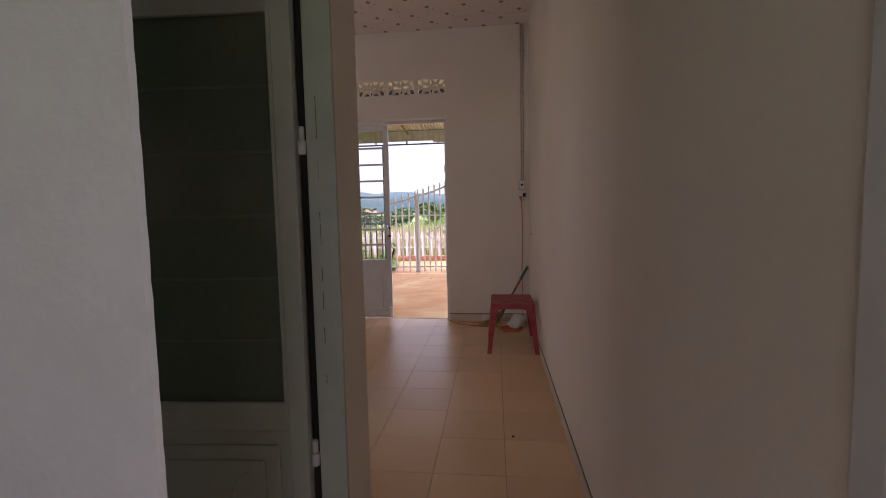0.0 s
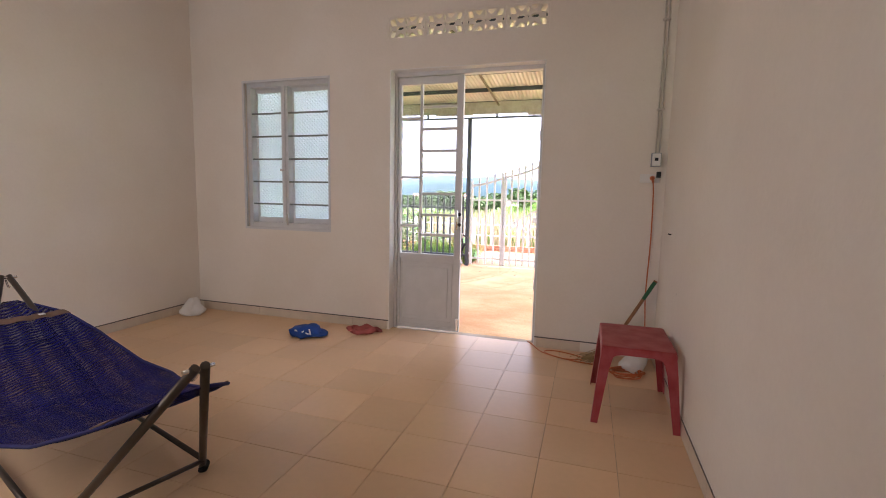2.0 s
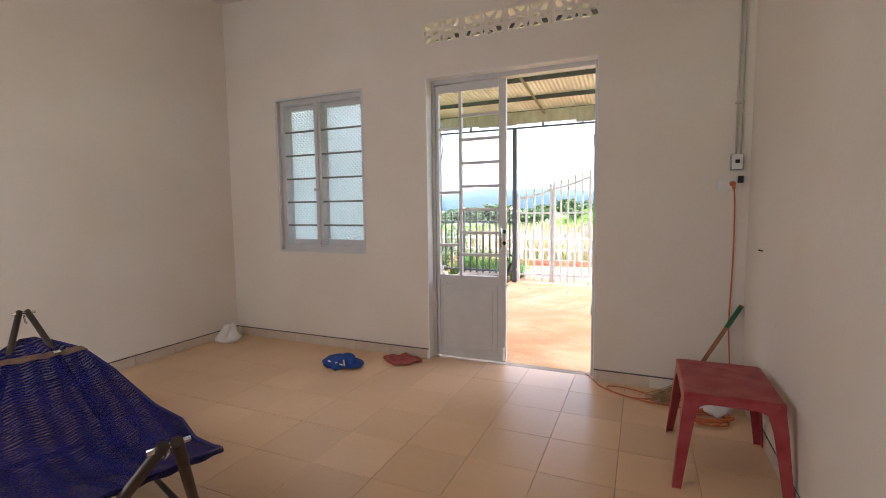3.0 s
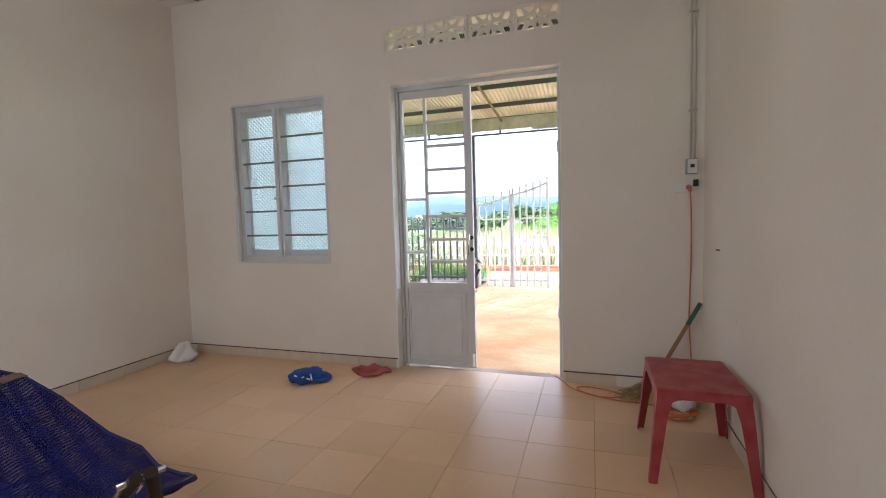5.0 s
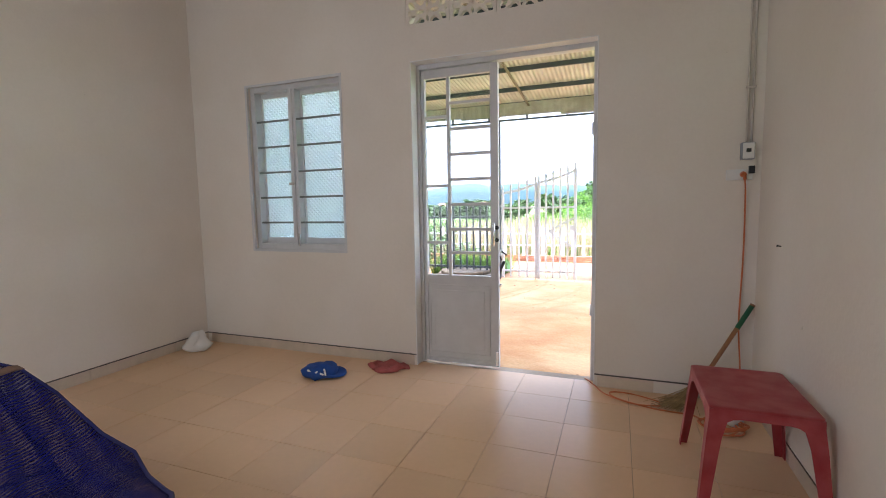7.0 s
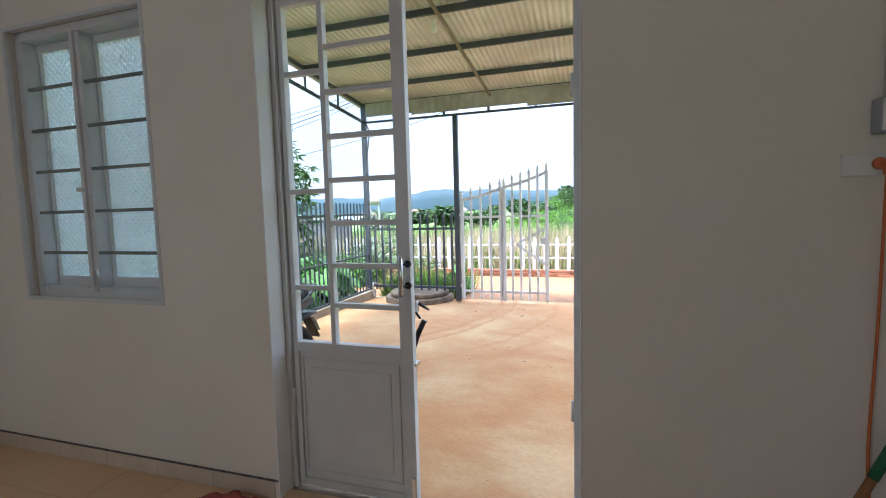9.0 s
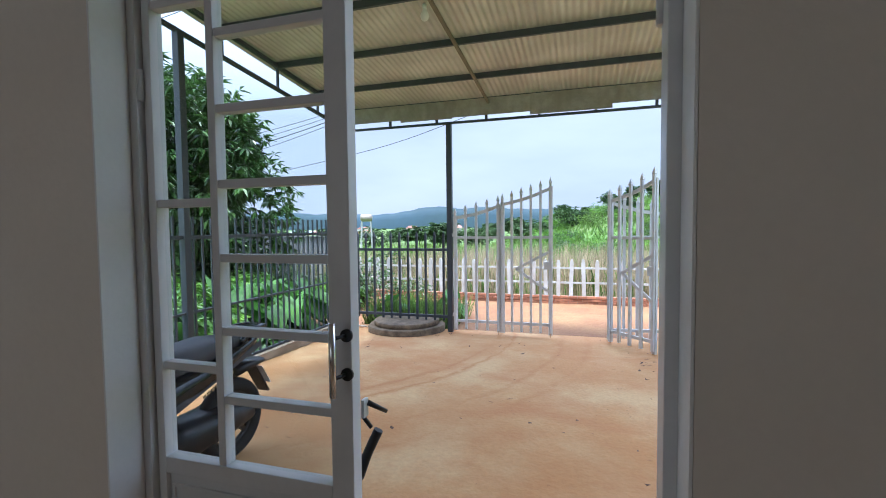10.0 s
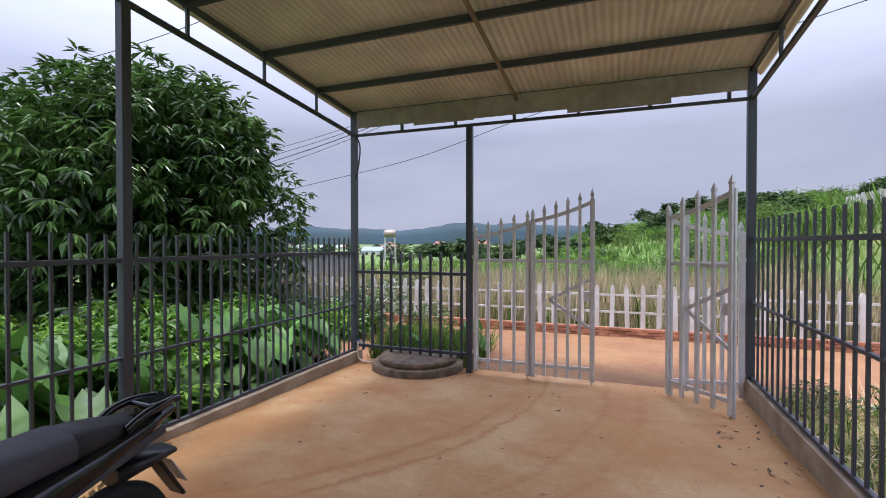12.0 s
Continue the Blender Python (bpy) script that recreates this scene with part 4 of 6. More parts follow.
for k in range(120):
    bm.faces.new((c, rings[0][k], rings[0][(k + 1) % 120]))
for a, b in zip(rings, rings[1:]):
    for k in range(120):
        bm.faces.new((a[k], b[k], b[(k + 1) % 120], a[(k + 1) % 120])).smooth = True
structure("ground", bm, GRASS_GROUND, "green weedy ground running to the hills", "ground")

FENCE_Y = 16.7
bm = B()
prev = None
for i in range(90):
    x = -16 + i * 0.5
    w = 0.25 * noise.noise(Vector((x * 0.4, 0, 3)))
    y0, y1 = 13.1, 16.55 + w * 0.3
    cur = [bm.verts.new((x, y0 + (y1 - y0) * k / 8, -0.315 + 0.02 * noise.noise(Vector((x, k, 0))))) for k in range(9)]
    if prev:
        for k in range(8):
            bm.faces.new((prev[k], cur[k], cur[k + 1], prev[k + 1])).smooth = True
    prev = cur
structure("road", bm, DIRT, "red-orange dirt road in front of the gate", "road")

DRY_GROUND = material("dry_grassy_soil", (0.33, 0.24, 0.095), 0.95, vary=0.2, scale=1.3, fine=25, bump=0.7, depth=0.02, second=(0.20, 0.20, 0.055), spread=(0.38, 0.6), detail=10)
bm = B()
grid = [[bm.verts.new((0.76 + 0.4 * i, 6.3 + 0.4 * j, -0.215 + 0.03 * noise.noise(Vector((i * 0.7, j * 0.7, 4))))) for i in range(20)] for j in range(18)]
for a, b in zip(grid, grid[1:]):
    for i in range(19):
        bm.faces.new((a[i], a[i + 1], b[i + 1], b[i])).smooth = True
structure("verge", bm, DRY_GROUND, "rough soil and dry grass beside the yard", "ground")

# white picket fence on a brick footing
white = thing("picket_fence", "whitewashed concrete picket fence on a brick footing", "fence")
for z in (0.16, 0.50):
    part("rail", box(B(), -9, 9, FENCE_Y - 0.02, FENCE_Y + 0.02, z - 0.02, z + 0.02), PICKET_WHITE, white)
bm = loft(B(), [[(-0.043, -0.03, z), (0.043, -0.03, z), (0.043, 0.03, z), (-0.043, 0.03, z)] for z in (-0.15, 0.62)] + [[(-0.02, -0.03, 0.70), (0.02, -0.03, 0.70), (0.02, 0.03, 0.70), (-0.02, 0.03, 0.70)]], smooth=False)
me = mesh_of("picket", bm, PICKET_WHITE)
for k in range(62):
    o = piece("picket", me, white, pose(-8.8 + k * 0.285, FENCE_Y - 0.03, 0.015 * math.sin(k * 3.7), 2 * math.sin(k * 1.3), 1.6 * math.sin(k * 2.1), 3 * math.sin(k)))
footing = part("footing", box(B(), -9, 9, FENCE_Y - 0.06, FENCE_Y + 0.06, -0.5, -0.145), MORTAR, white)

# far fence on the slope
far_fence = thing("picket_fence", "white picket fence up on the bank", "fence")
me = mesh_of("picket", box(B(), -0.025, 0.025, -0.05, 0.05, -0.5, 0.42), PICKET_WHITE)
for k in range(34):
    piece("picket", me, far_fence, pose(7.1 + 0.015 * k, 27.6 - 0.19 * k, 2.80 + 0.006 * k + 0.03 * math.sin(k * 2.7)))
for z in (2.62, 3.0):
    part("rail", bar(B(), (7.14, 27.6, z), (7.60, 21.3, z + 0.2), 0.03, 0.05), PICKET_WHITE, far_fence)
pole = thing("pole", "dark post with a short arm on the bank", "pole", (7.62, 22.7, 2.0))
part("shaft", box(B(), -0.07, 0.07, -0.07, 0.07, -0.4, 2.35, 0.01), BLACK, pole)
part("arm", box(B(), 0.07, 0.9, -0.06, 0.06, 2.21, 2.35, 0.01), BLACK, pole)

# mountains
bm = B()
prev = None
for i in range(261):
    az = radians(-75 + i * 0.5)
    h = 0
    for f, amp in ((3.4, 38), (7.3, 14), (15, 6), (33, 2.2)):
        h += amp * (0.5 + 0.5 * noise.noise(Vector((az * f * 1.7, f, 2.0))))
    h = 4 + 1.95 * h * (0.75 + 0.5 * math.exp(-((math.degrees(az) + 17.0) / 5) ** 2))
    d = 1500 + 120 * math.sin(az * 7)
    cur = [bm.verts.new((d * s * math.sin(az), d * s * math.cos(az), z)) for s, z in ((1.0, -20), (1.02, h * 0.55), (1.08, h), (1.2, -20))]
    if prev:
        for k in range(3):
            bm.faces.new((prev[k], cur[k], cur[k + 1], prev[k + 1])).smooth = True
    prev = cur
tagged(structure("backdrop", bm, MOUNTAIN, "low mountains on the horizon coloured with the blue of distance haze", "mountains"))

# ---- plants ----
def leaf_card(bm, at, along, out, length, width, fold=0.25):
    """A folded leaf of four triangles."""
    side = along.cross(out)
    side = side.normalized() if side.length > 1e-4 else Vector((1, 0, 0))
    up = side.cross(along).normalized()
    tip = at + along * length - up * length * 0.12
    mid = at + along * length * 0.5 - up * width * fold
    l_, r_ = mid + side * width / 2 + up * width * fold, mid - side * width / 2 + up * width * fold
    va, vt, vm, vl, vr = (bm.verts.new(p) for p in (at, tip, mid, l_, r_))
    for f in ((va, vl, vm), (vm, vl, vt), (va, vm, vr), (vm, vt, vr)):
        bm.faces.new(f).smooth = True


def fast_mesh(name, verts, faces, mat):
    me = bpy.data.meshes.new(name)
    me.from_pydata(verts, [], faces)
    me.materials.append(mat)
    return me


def leaf_cloud(rng, clumps, per, length, width, droop=0.5):
    """Verts and faces of leaves in whorls round the given clump centres (point, outward way)."""
    verts, faces = [], []
    for p, way in clumps:
        for k in range(per):
            a = rng.uniform(0, 2 * math.pi)
            d = Vector((math.cos(a), math.sin(a), rng.uniform(-0.9, 0.35) - droop * 0.4)) + way * 0.75
            d.normalize()
            L = length * rng.uniform(0.65, 1.25)
            W = width * rng.uniform(0.8, 1.2)
            s = d.cross(Vector((0, 0, 1)) + way * 0.3)
            s = s.normalized() if s.length > 1e-3 else Vector((1, 0, 0))
            u = s.cross(d)
            q = p + d * 0.03
            i = len(verts)
            m = q + d * L * 0.45
            verts += [q, m + s * W / 2 + u * W * 0.2, q + d * L - u * L * 0.15, m - s * W / 2 + u * W * 0.2]
            faces += [(i, i + 1, i + 2), (i, i + 2, i + 3)]
    return verts, faces


def big_tree(at, height, radius, seed, clumps=3600, per=9):
    rng = random.Random(seed)
    t = thing("tree", "large dense mango tree with dark glossy drooping leaves", "tree", at)
    bm = B()
    tube(bm, smooth_line([(0, 0, -0.6), (0.05, 0.02, 0.5), (-0.05, 0.08, 1.4), (0.1, 0, 2.2)]), 0.24, 12, 0.17)
    for k in range(9):
        a = k * 2.4
        r = radius * rng.uniform(0.5, 0.8)
        tube(bm, smooth_line([(0, 0, 1.1 + 0.12 * k), (0.35 * r * math.cos(a), 0.35 * r * math.sin(a), 2.0 + 0.2 * k), (r * math.cos(a), r * math.sin(a), 2.4 + 0.33 * k)]), 0.11, 8, 0.02)
    part("trunk", bm, BARK, t)
    lobes = []
    for k in range(44):
        a, e = rng.uniform(0, 2 * math.pi), rng.uniform(-0.42, 1.0)
        rr = radius * (0.60 + 0.12 * rng.random())
        lobes.append((Vector((rr * math.cos(a) * math.cos(e * 1.4), rr * math.sin(a) * math.cos(e * 1.4), height * 0.50 + height * 0.36 * math.sin(e * 1.5))), radius * rng.uniform(0.14, 0.34)))
    spots = []
    while len(spots) < clumps:
        c, r = rng.choice(lobes)
        w = Vector((rng.gauss(0, 1), rng.gauss(0, 1), rng.gauss(0.15, 1))).normalized()
        p = c + w * r * rng.uniform(0.55, 1.08)
        if p.z < 0.55 or any((p - c2).length < r2 * 0.5 for c2, r2 in lobes[:14]):
            continue
        spots.append((p, w))
    v, f = leaf_cloud(rng, spots, per, 0.27, 0.066, 0.9)
    inner = []
    for k in range(1300):
        c, r = rng.choice(lobes)
        inner.append((c * rng.uniform(0.45, 0.95) + Vector((rng.gauss(0, 0.4), rng.gauss(0, 0.4), rng.uniform(-0.5, 0.9))) * r, Vector((rng.gauss(0, 1), rng.gauss(0, 1), rng.gauss(0, 1))).normalized()))
    for c in range(260):
        a, q = rng.uniform(0, 6.28), radius * rng.uniform(0.3, 0.85)
        inner.append((Vector((q * math.cos(a), q * math.sin(a), rng.uniform(0.5, 2.2))), Vector((math.cos(a), math.sin(a), 0))))
    v2, f2 = leaf_cloud(rng, inner, 7, 0.40, 0.13)
    n0 = len(v)
    crown = new("crown", fast_mesh("crown", v + v2, f + [tuple(i + n0 for i in q) for q in f2], LEAF))
    crown.parent = t
    return t


big_tree((-10.9, 14.1, -0.45), 5.5, 4.1, 3, 4600, 12)
big_tree((-16.5, 12.0, -0.45), 5.0, 4.2, 8, 3000, 9)


def shrub(name, label, seed, height, radius, clumps, per, length, width, mat, stems=7):
    rng = random.Random(seed)
    t = thing(name, label, "shrub", group="garden shrubs")
    bm = B()
    for k in range(stems):
        a, r = rng.uniform(0, 6.28), radius * rng.uniform(0.2, 0.8)
        tube(bm, smooth_line([(0.05 * math.cos(a), 0.05 * math.sin(a), -0.1), (r * 0.4 * math.cos(a), r * 0.4 * math.sin(a), height * 0.5), (r * math.cos(a), r * math.sin(a), height * rng.uniform(0.75, 0.95))], 4), 0.012, 5, 0.004)
    part("woody_base", bm, BARK, t)
    spots = []
    for k in range(clumps):
        a, q, e = rng.uniform(0, 6.28), math.sqrt(rng.random()) * radius, rng.random()
        z = height * (0.12 + 0.88 * (1 - (q / radius) ** 2 * 0.5) * e ** 0.6)
        spots.append((Vector((q * math.cos(a), q * math.sin(a), z)), Vector((math.cos(a), math.sin(a), 0.5)).normalized()))
    v, f = leaf_cloud(rng, spots, per, length, width, 0.2)
    o = new("foliage", fast_mesh("foliage", v, f, mat))
    o.parent = t
    return t


cassava = shrub("cassava_shrub", "leafy bright green cassava shrub beyond the fence", 5, 1.35, 0.75, 190, 8, 0.17, 0.050, LEAF_LIGHT)
rng = random.Random(21)
cassava.matrix_basis = pose(-5.5, 10.3, -0.55)
for k in range(30):
    s = rng.uniform(0.75, 1.15)
    x = -5.5 - 0.52 * (k % 7) - rng.uniform(0, 0.4)
    y = 7.2 + 1.05 * (k // 4) + rng.uniform(-0.4, 0.4)
    o = copy_thing(cassava, pose(x, y, -0.60, 0, 0, rng.uniform(0, 360)))
    o.scale = (s, s, s * rng.uniform(0.75, 1.0))
bush = shrub("bush", "rounded dark green bush beside the fence", 9, 1.3, 0.8, 170, 9, 0.10, 0.045, LEAF)
bush.matrix_basis = pose(-5.3, 15.2, -0.5)
for x, y, s in ((-6.4, 16.0, 0.8), (-4.3, 15.7, 0.6), (-7.6, 15.4, 0.8), (-8.6, 17.5, 0.7), (2.0, 12.6, 0.55), (1.5, 11.6, 0.4), (1.25, 12.9, 0.4), (-6.2, 18.5, 1.0)):
    copy_thing(bush, pose(x, y, -0.45, 0, 0, 80 * x)).scale = (s, s, s)


rngb = random.Random(66)
for k in range(46):
    az, d = rngb.uniform(-9, 34), rngb.uniform(20, 62)
    x, y = -0.8 + d * math.sin(radians(az)), 6.9 + d * math.cos(radians(az))
    sc = rngb.uniform(0.5, 1.1)
    copy_thing(bush, pose(x, y, ground_z(x, y) - 0.1, 0, 0, rngb.uniform(0, 360))).scale = (sc * 1.3, sc * 1.3, sc * 0.75)


def taro_leaf():
    """A heart-shaped leaf blade, its stem joint at the origin, pointing along x."""
    bm = B()
    n = 15
    ts = np.linspace(0, 1, n)
    mid = [bm.verts.new((-0.02 + 0.40 * t, 0, -0.06 * t * t)) for t in ts]
    for sgn in (1, -1):
        edge = []
        for t in ts:
            w = 0.165 * (math.sin(math.pi * min(1, 0.16 + t * 0.84)) ** 0.75)
            back = -0.13 * max(0, 1 - t * 4)
            edge.append(bm.verts.new((-0.02 + 0.40 * t + back, sgn * (w + 0.001), -0.06 * t * t + 0.05 * w / 0.165 - 0.005 * math.sin(t * 20))))
        for i in range(n - 1):
            bm.faces.new((mid[i], mid[i + 1], edge[i + 1], edge[i])).smooth = True
    return mesh_of("leaf", bm, TARO)


TARO_LEAF = taro_leaf()


def taro(seed):
    rng = random.Random(seed)
    t = thing("taro_plant", "taro plant with broad heart-shaped green leaves", "plant", group="taro along the fence")
    for k in range(6):
        a = 360 * k / 6 + rng.uniform(-20, 20)
        h, r = rng.uniform(0.35, 0.80), rng.uniform(0.12, 0.30)
        c, s = math.cos(radians(a)), math.sin(radians(a))
        part("stem", tube(B(), smooth_line([(0.02 * c, 0.02 * s, -0.1), (r * 0.4 * c, r * 0.4 * s, h * 0.6), (r * c, r * s, h)], 4), 0.012, 6, 0.007), LEAF_LIGHT, t)
        z = rng.uniform(0.85, 1.25)
        piece("leaf", TARO_LEAF, t, pose(r * c, r * s, h, rng.uniform(-15, 15), rng.uniform(15, 50), a) @ Matrix.Diagonal((z, z, z, 1)))
    return t


kinds = [taro(1), taro(2), taro(3)]
kinds[0].matrix_basis = pose(-5.05, 11.6, -0.45)
kinds[1].matrix_basis = pose(-5.2, 10.9, -0.5, 0, 0, 50)
kinds[2].matrix_basis = pose(-5.15, 9.0, -0.5, 0, 0, 110)
for k in range(44):
    y = 7.6 + 0.25 * (k % 22)
    copy_thing(kinds[k % 3], pose(-5.0 - 0.55 * (k // 22) - rng.uniform(0, 0.35), y, -0.45 + 0.2 * (k // 22), 0, 0, rng.uniform(0, 360))).scale = (1.0, 1.0, rng.uniform(0.9, 1.2))


copy_thing(kinds[1], pose(-2.95, 14.1, -0.35, 0, 0, 40)).scale = (0.55, 0.55, 0.8)
copy_thing(kinds[0], pose(-3.9, 13.6, -0.35, 0, 0, 140)).scale = (0.8, 0.8, 0.7)
tap = thing("garden_tap", "grey plastic water pipe with a tap by the corner post", "tap", (-4.40, 12.93, 0))
part("pipe", tube(B(), smooth_line([(0.25, -0.02, -0.24), (0.06, 0, -0.23), (0.0, 0, -0.16), (0.0, 0, 0.05)], 6), 0.014, 10), PIPE, tap)
part("spout", tube(B(), smooth_line([(-0.02, 0, 0.05), (0.06, 0, 0.055), (0.075, 0, 0.02)], 5), 0.012, 10), GREY_PLASTIC, tap)
part("lever", box(B(), -0.03, 0.035, -0.008, 0.008, 0.075, 0.086, 0.003), BLUE_CLOTH, tap, "blue tap lever")


def scatter(name, label, category, count, region, blade, mat, seed):
    """Uncountable upright growth over a region: blade gives the height, width and lean of one piece."""
    rng = random.Random(seed)
    verts, faces = [], []
    for k in range(count):
        x, y = region(rng)
        z = ground_z(x, y) - 0.03
        h, w, lean = blade(rng)
        a = rng.uniform(0, 6.28)
        s = Vector((math.cos(a), math.sin(a), 0)) * w / 2
        t = Vector((rng.gauss(0, lean), rng.gauss(0, lean), 1)) * h
        p = Vector((x, y, z))
        i = len(verts)
        bend = Vector((rng.gauss(0, lean), rng.gauss(0, lean), 0)) * h * 0.4
        verts += [p - s, p + s, p + t * 0.55 + s * 0.8, p + t * 0.55 - s * 0.8, p + t + bend]
        faces += [(i, i + 1, i + 2, i + 3), (i + 3, i + 2, i + 4)]
    return tagged(new(name, fast_mesh(name, verts, faces, mat)), label, category, kind="stuff")


def field(x0, x1, y0, y1):
    return lambda r: (r.uniform(x0, x1), y0 + (y1 - y0) * r.random() ** 1.3)


scatter("dry_stalks", "field of tall dry straw-coloured stalks", "crop", 15000, field(-13, 4.2, 17.0, 24), lambda r: (r.uniform(0.7, 1.4), 0.018, 0.09), STALK, 1)
scatter("weeds", "bright green weeds among the stalks", "weeds", 11000, field(-14, 12, 17.2, 28), lambda r: (r.uniform(0.25, 0.8) + (0.5 if r.random() < 0.15 else 0), 0.05, 0.28), WEED, 2)
scatter("tall_weeds", "green growth behind the dry stalks", "weeds", 22000, field(-24, 34, 24, 72), lambda r: (r.uniform(0.25, 0.75) + (0.5 if r.random() < 0.1 else 0), 0.12, 0.35), WEED, 3)
scatter("grass", "long grass along the fence", "grass", 4200, field(-4.4, -2.75, 13.3, 14.7), lambda r: (r.uniform(0.15, 0.6), 0.02, 0.25), WEED, 4)
scatter("grass_east", "rough grass and cut leaves beside the yard", "grass", 11000, field(0.85, 7, 6.5, 13.2), lambda r: (r.uniform(0.08, 0.32), 0.018, 0.6), WEED, 5)
scatter("dead_leaves_east", "dry cut stems on the rough ground", "litter", 4500, field(0.85, 7, 6.5, 13.2), lambda r: (r.uniform(0.16, 0.36), 0.018, 1.1), STALK, 6)
scatter("undergrowth", "shaded green undergrowth under the tree", "undergrowth", 14000, field(-17, -5.8, 7, 20), lambda r: (r.uniform(0.2, 0.75), 0.06, 0.4), LEAF_LIGHT, 7)


def far_tree(seed, height, radius):
    rng = random.Random(seed)
    t = thing("tree", "distant leafy green tree", "tree", group="distant trees")
    part("trunk", tube(B(), [(0, 0, -0.8), (0, 0, height * 0.6)], 0.10 * height / 4, 6, 0.04), BARK, t)
    spots = []
    for k in range(110):
        w = Vector((rng.gauss(0, 1), rng.gauss(0, 1), rng.gauss(0, 1))).normalized()
        c = Vector((rng.uniform(-0.45, 0.45) * radius, rng.uniform(-0.45, 0.45) * radius, height * rng.uniform(0.5, 0.78)))
        spots.append((c + w * radius * 0.6, w))
    v, f = leaf_cloud(rng, spots, 9, 0.6 * height / 4, 0.26 * height / 4)
    o = new("crown", fast_mesh("crown", v, f, FAR_TREE))
    o.parent = t
    return t


ft = [far_tree(1, 4, 1.8), far_tree(2, 5, 1.7), far_tree(3, 3.4, 2.0)]
for k, o in enumerate(ft):
    x, y = 16 + 9 * k, 64
    o.matrix_basis = pose(x, y, ground_z(x, y) - 0.2)
    o.scale = (0.55, 0.55, 0.45)
rng = random.Random(77)
for k in range(150):
    if k < 54:
        az, d = rng.uniform(-7, 33), rng.uniform(40, 78)
        s = rng.uniform(0.3, 0.65)
    else:
        az, d = rng.uniform(-62, -6), 45 + 200 * rng.random() ** 0.7
        s = rng.uniform(0.6, 1.1)
    x, y = -0.8 + d * math.sin(radians(az)), 6.9 + d * math.cos(radians(az))
    copy_thing(ft[k % 3], pose(x, y, ground_z(x, y) - 0.2, 0, 0, rng.uniform(0, 360))).scale = (s * 1.2, s * 1.2, s * 0.85)


# dark trees along the top of the bank
ridge = random.Random(52)
for k in range(22):
    az, d = 15 + 23 * k / 21 + ridge.uniform(-1, 1), ridge.uniform(30, 40)
    x, y = -0.8 + d * math.sin(radians(az)), 6.9 + d * math.cos(radians(az))
    q = ridge.uniform(0.22, 0.42)
    copy_thing(ft[k % 3], pose(x, y, ground_z(x, y) - 0.15, 0, 0, ridge.uniform(0, 360))).scale = (q * 1.3, q * 1.3, q)


# shrubs on the slope behind the dry stalks
def slope_shrub(seed):
    rng = random.Random(seed)
    t = thing("shrub", "leafy green shrub on the weedy slope", "shrub", group="shrubs on the slope")
    part("stem", tube(B(), [(0, 0, -0.3), (0.03, 0, 0.5)], 0.03, 6, 0.015), BARK, t)
    spots = []
    for k in range(200):
        w = Vector((rng.gauss(0, 1), rng.gauss(0, 1), rng.gauss(0.3, 0.8))).normalized()
        c = Vector((rng.uniform(-0.5, 0.5), rng.uniform(-0.5, 0.5), rng.uniform(0.25, 0.75)))
        spots.append((c + w * 0.32 * rng.uniform(0.6, 1.2), w))
    v, f = leaf_cloud(rng, spots, 9, 0.085, 0.036)
    o = new("crown", fast_mesh("crown", v, f, LEAF_LIGHT if seed % 2 else WEED))
    o.parent = t
    return t


ss = [slope_shrub(k) for k in (1, 2, 3)]
for k in range(96):
    az, d = rng.uniform(-9, 36), 19 + 36 * rng.random()
    x, y = -0.8 + d * math.sin(radians(az)), 6.9 + d * math.cos(radians(az))
    if y < 19.5:
        y += 4
    m = pose(x, y, ground_z(x, y) - 0.1, 0, 0, rng.uniform(0, 360))
    if k < 3:
        o = ss[k]
        o.matrix_basis = m
    else:
        o = copy_thing(ss[k % 3], m)
    q = rng.uniform(0.45, 1.15) * (1 + d / 60)
    o.scale = (q, q, q * rng.uniform(0.6, 1.0))


# far houses
def house(w, d, h, roof_mat, label):
    t = thing("house", label, "house", group="distant houses")
    part("wall", box(B(), -w / 2, w / 2, -d / 2, d / 2, -2, h), HOUSE_WALL, t)
    bm = B()
    v = [bm.verts.new(p) for p in ((-w / 2 - 0.4, -d / 2 - 0.4, h), (w / 2 + 0.4, -d / 2 - 0.4, h), (w / 2 + 0.4, d / 2 + 0.4, h), (-w / 2 - 0.4, d / 2 + 0.4, h), (-w / 2 + 1, 0, h + d * 0.25), (w / 2 - 1, 0, h + d * 0.25))]
    for f in ((0, 1, 5, 4), (1, 2, 5), (2, 3, 4, 5), (3, 0, 4), (0, 3, 2, 1)):
        bm.faces.new([v[i] for i in f])
    part("roof", bm, roof_mat, t)
    for x in (-w * 0.3, 0, w * 0.3):
        part("window", box(B(), x - 0.6, x + 0.6, -d / 2 - 0.05, -d / 2 + 0.1, h - 2.2, h - 0.8), DARK_WINDOW, t)
    return t


hs = [house(9, 7, 3.6, HOUSE_ROOF, "pale distant house with a red roof"), house(12, 8, 3.2, HOUSE_ROOF_BLUE, "pale distant house with a sheet-metal roof"), house(7, 7, 6.0, HOUSE_ROOF, "tall pale distant house")]
for k in range(40):
    az, d = rng.uniform(-60, -8), rng.uniform(150, 330)
    x, y = -0.8 + d * math.sin(radians(az)), 6.9 + d * math.cos(radians(az))
    m = pose(x, y, ground_z(x, y) - 0.8, 0, 0, rng.uniform(0, 360))
    if k < 3:
        hs[k].matrix_basis = m
        hs[k].scale = (0.7, 0.7, 0.7)
    else:
        copy_thing(hs[k % 3], m)

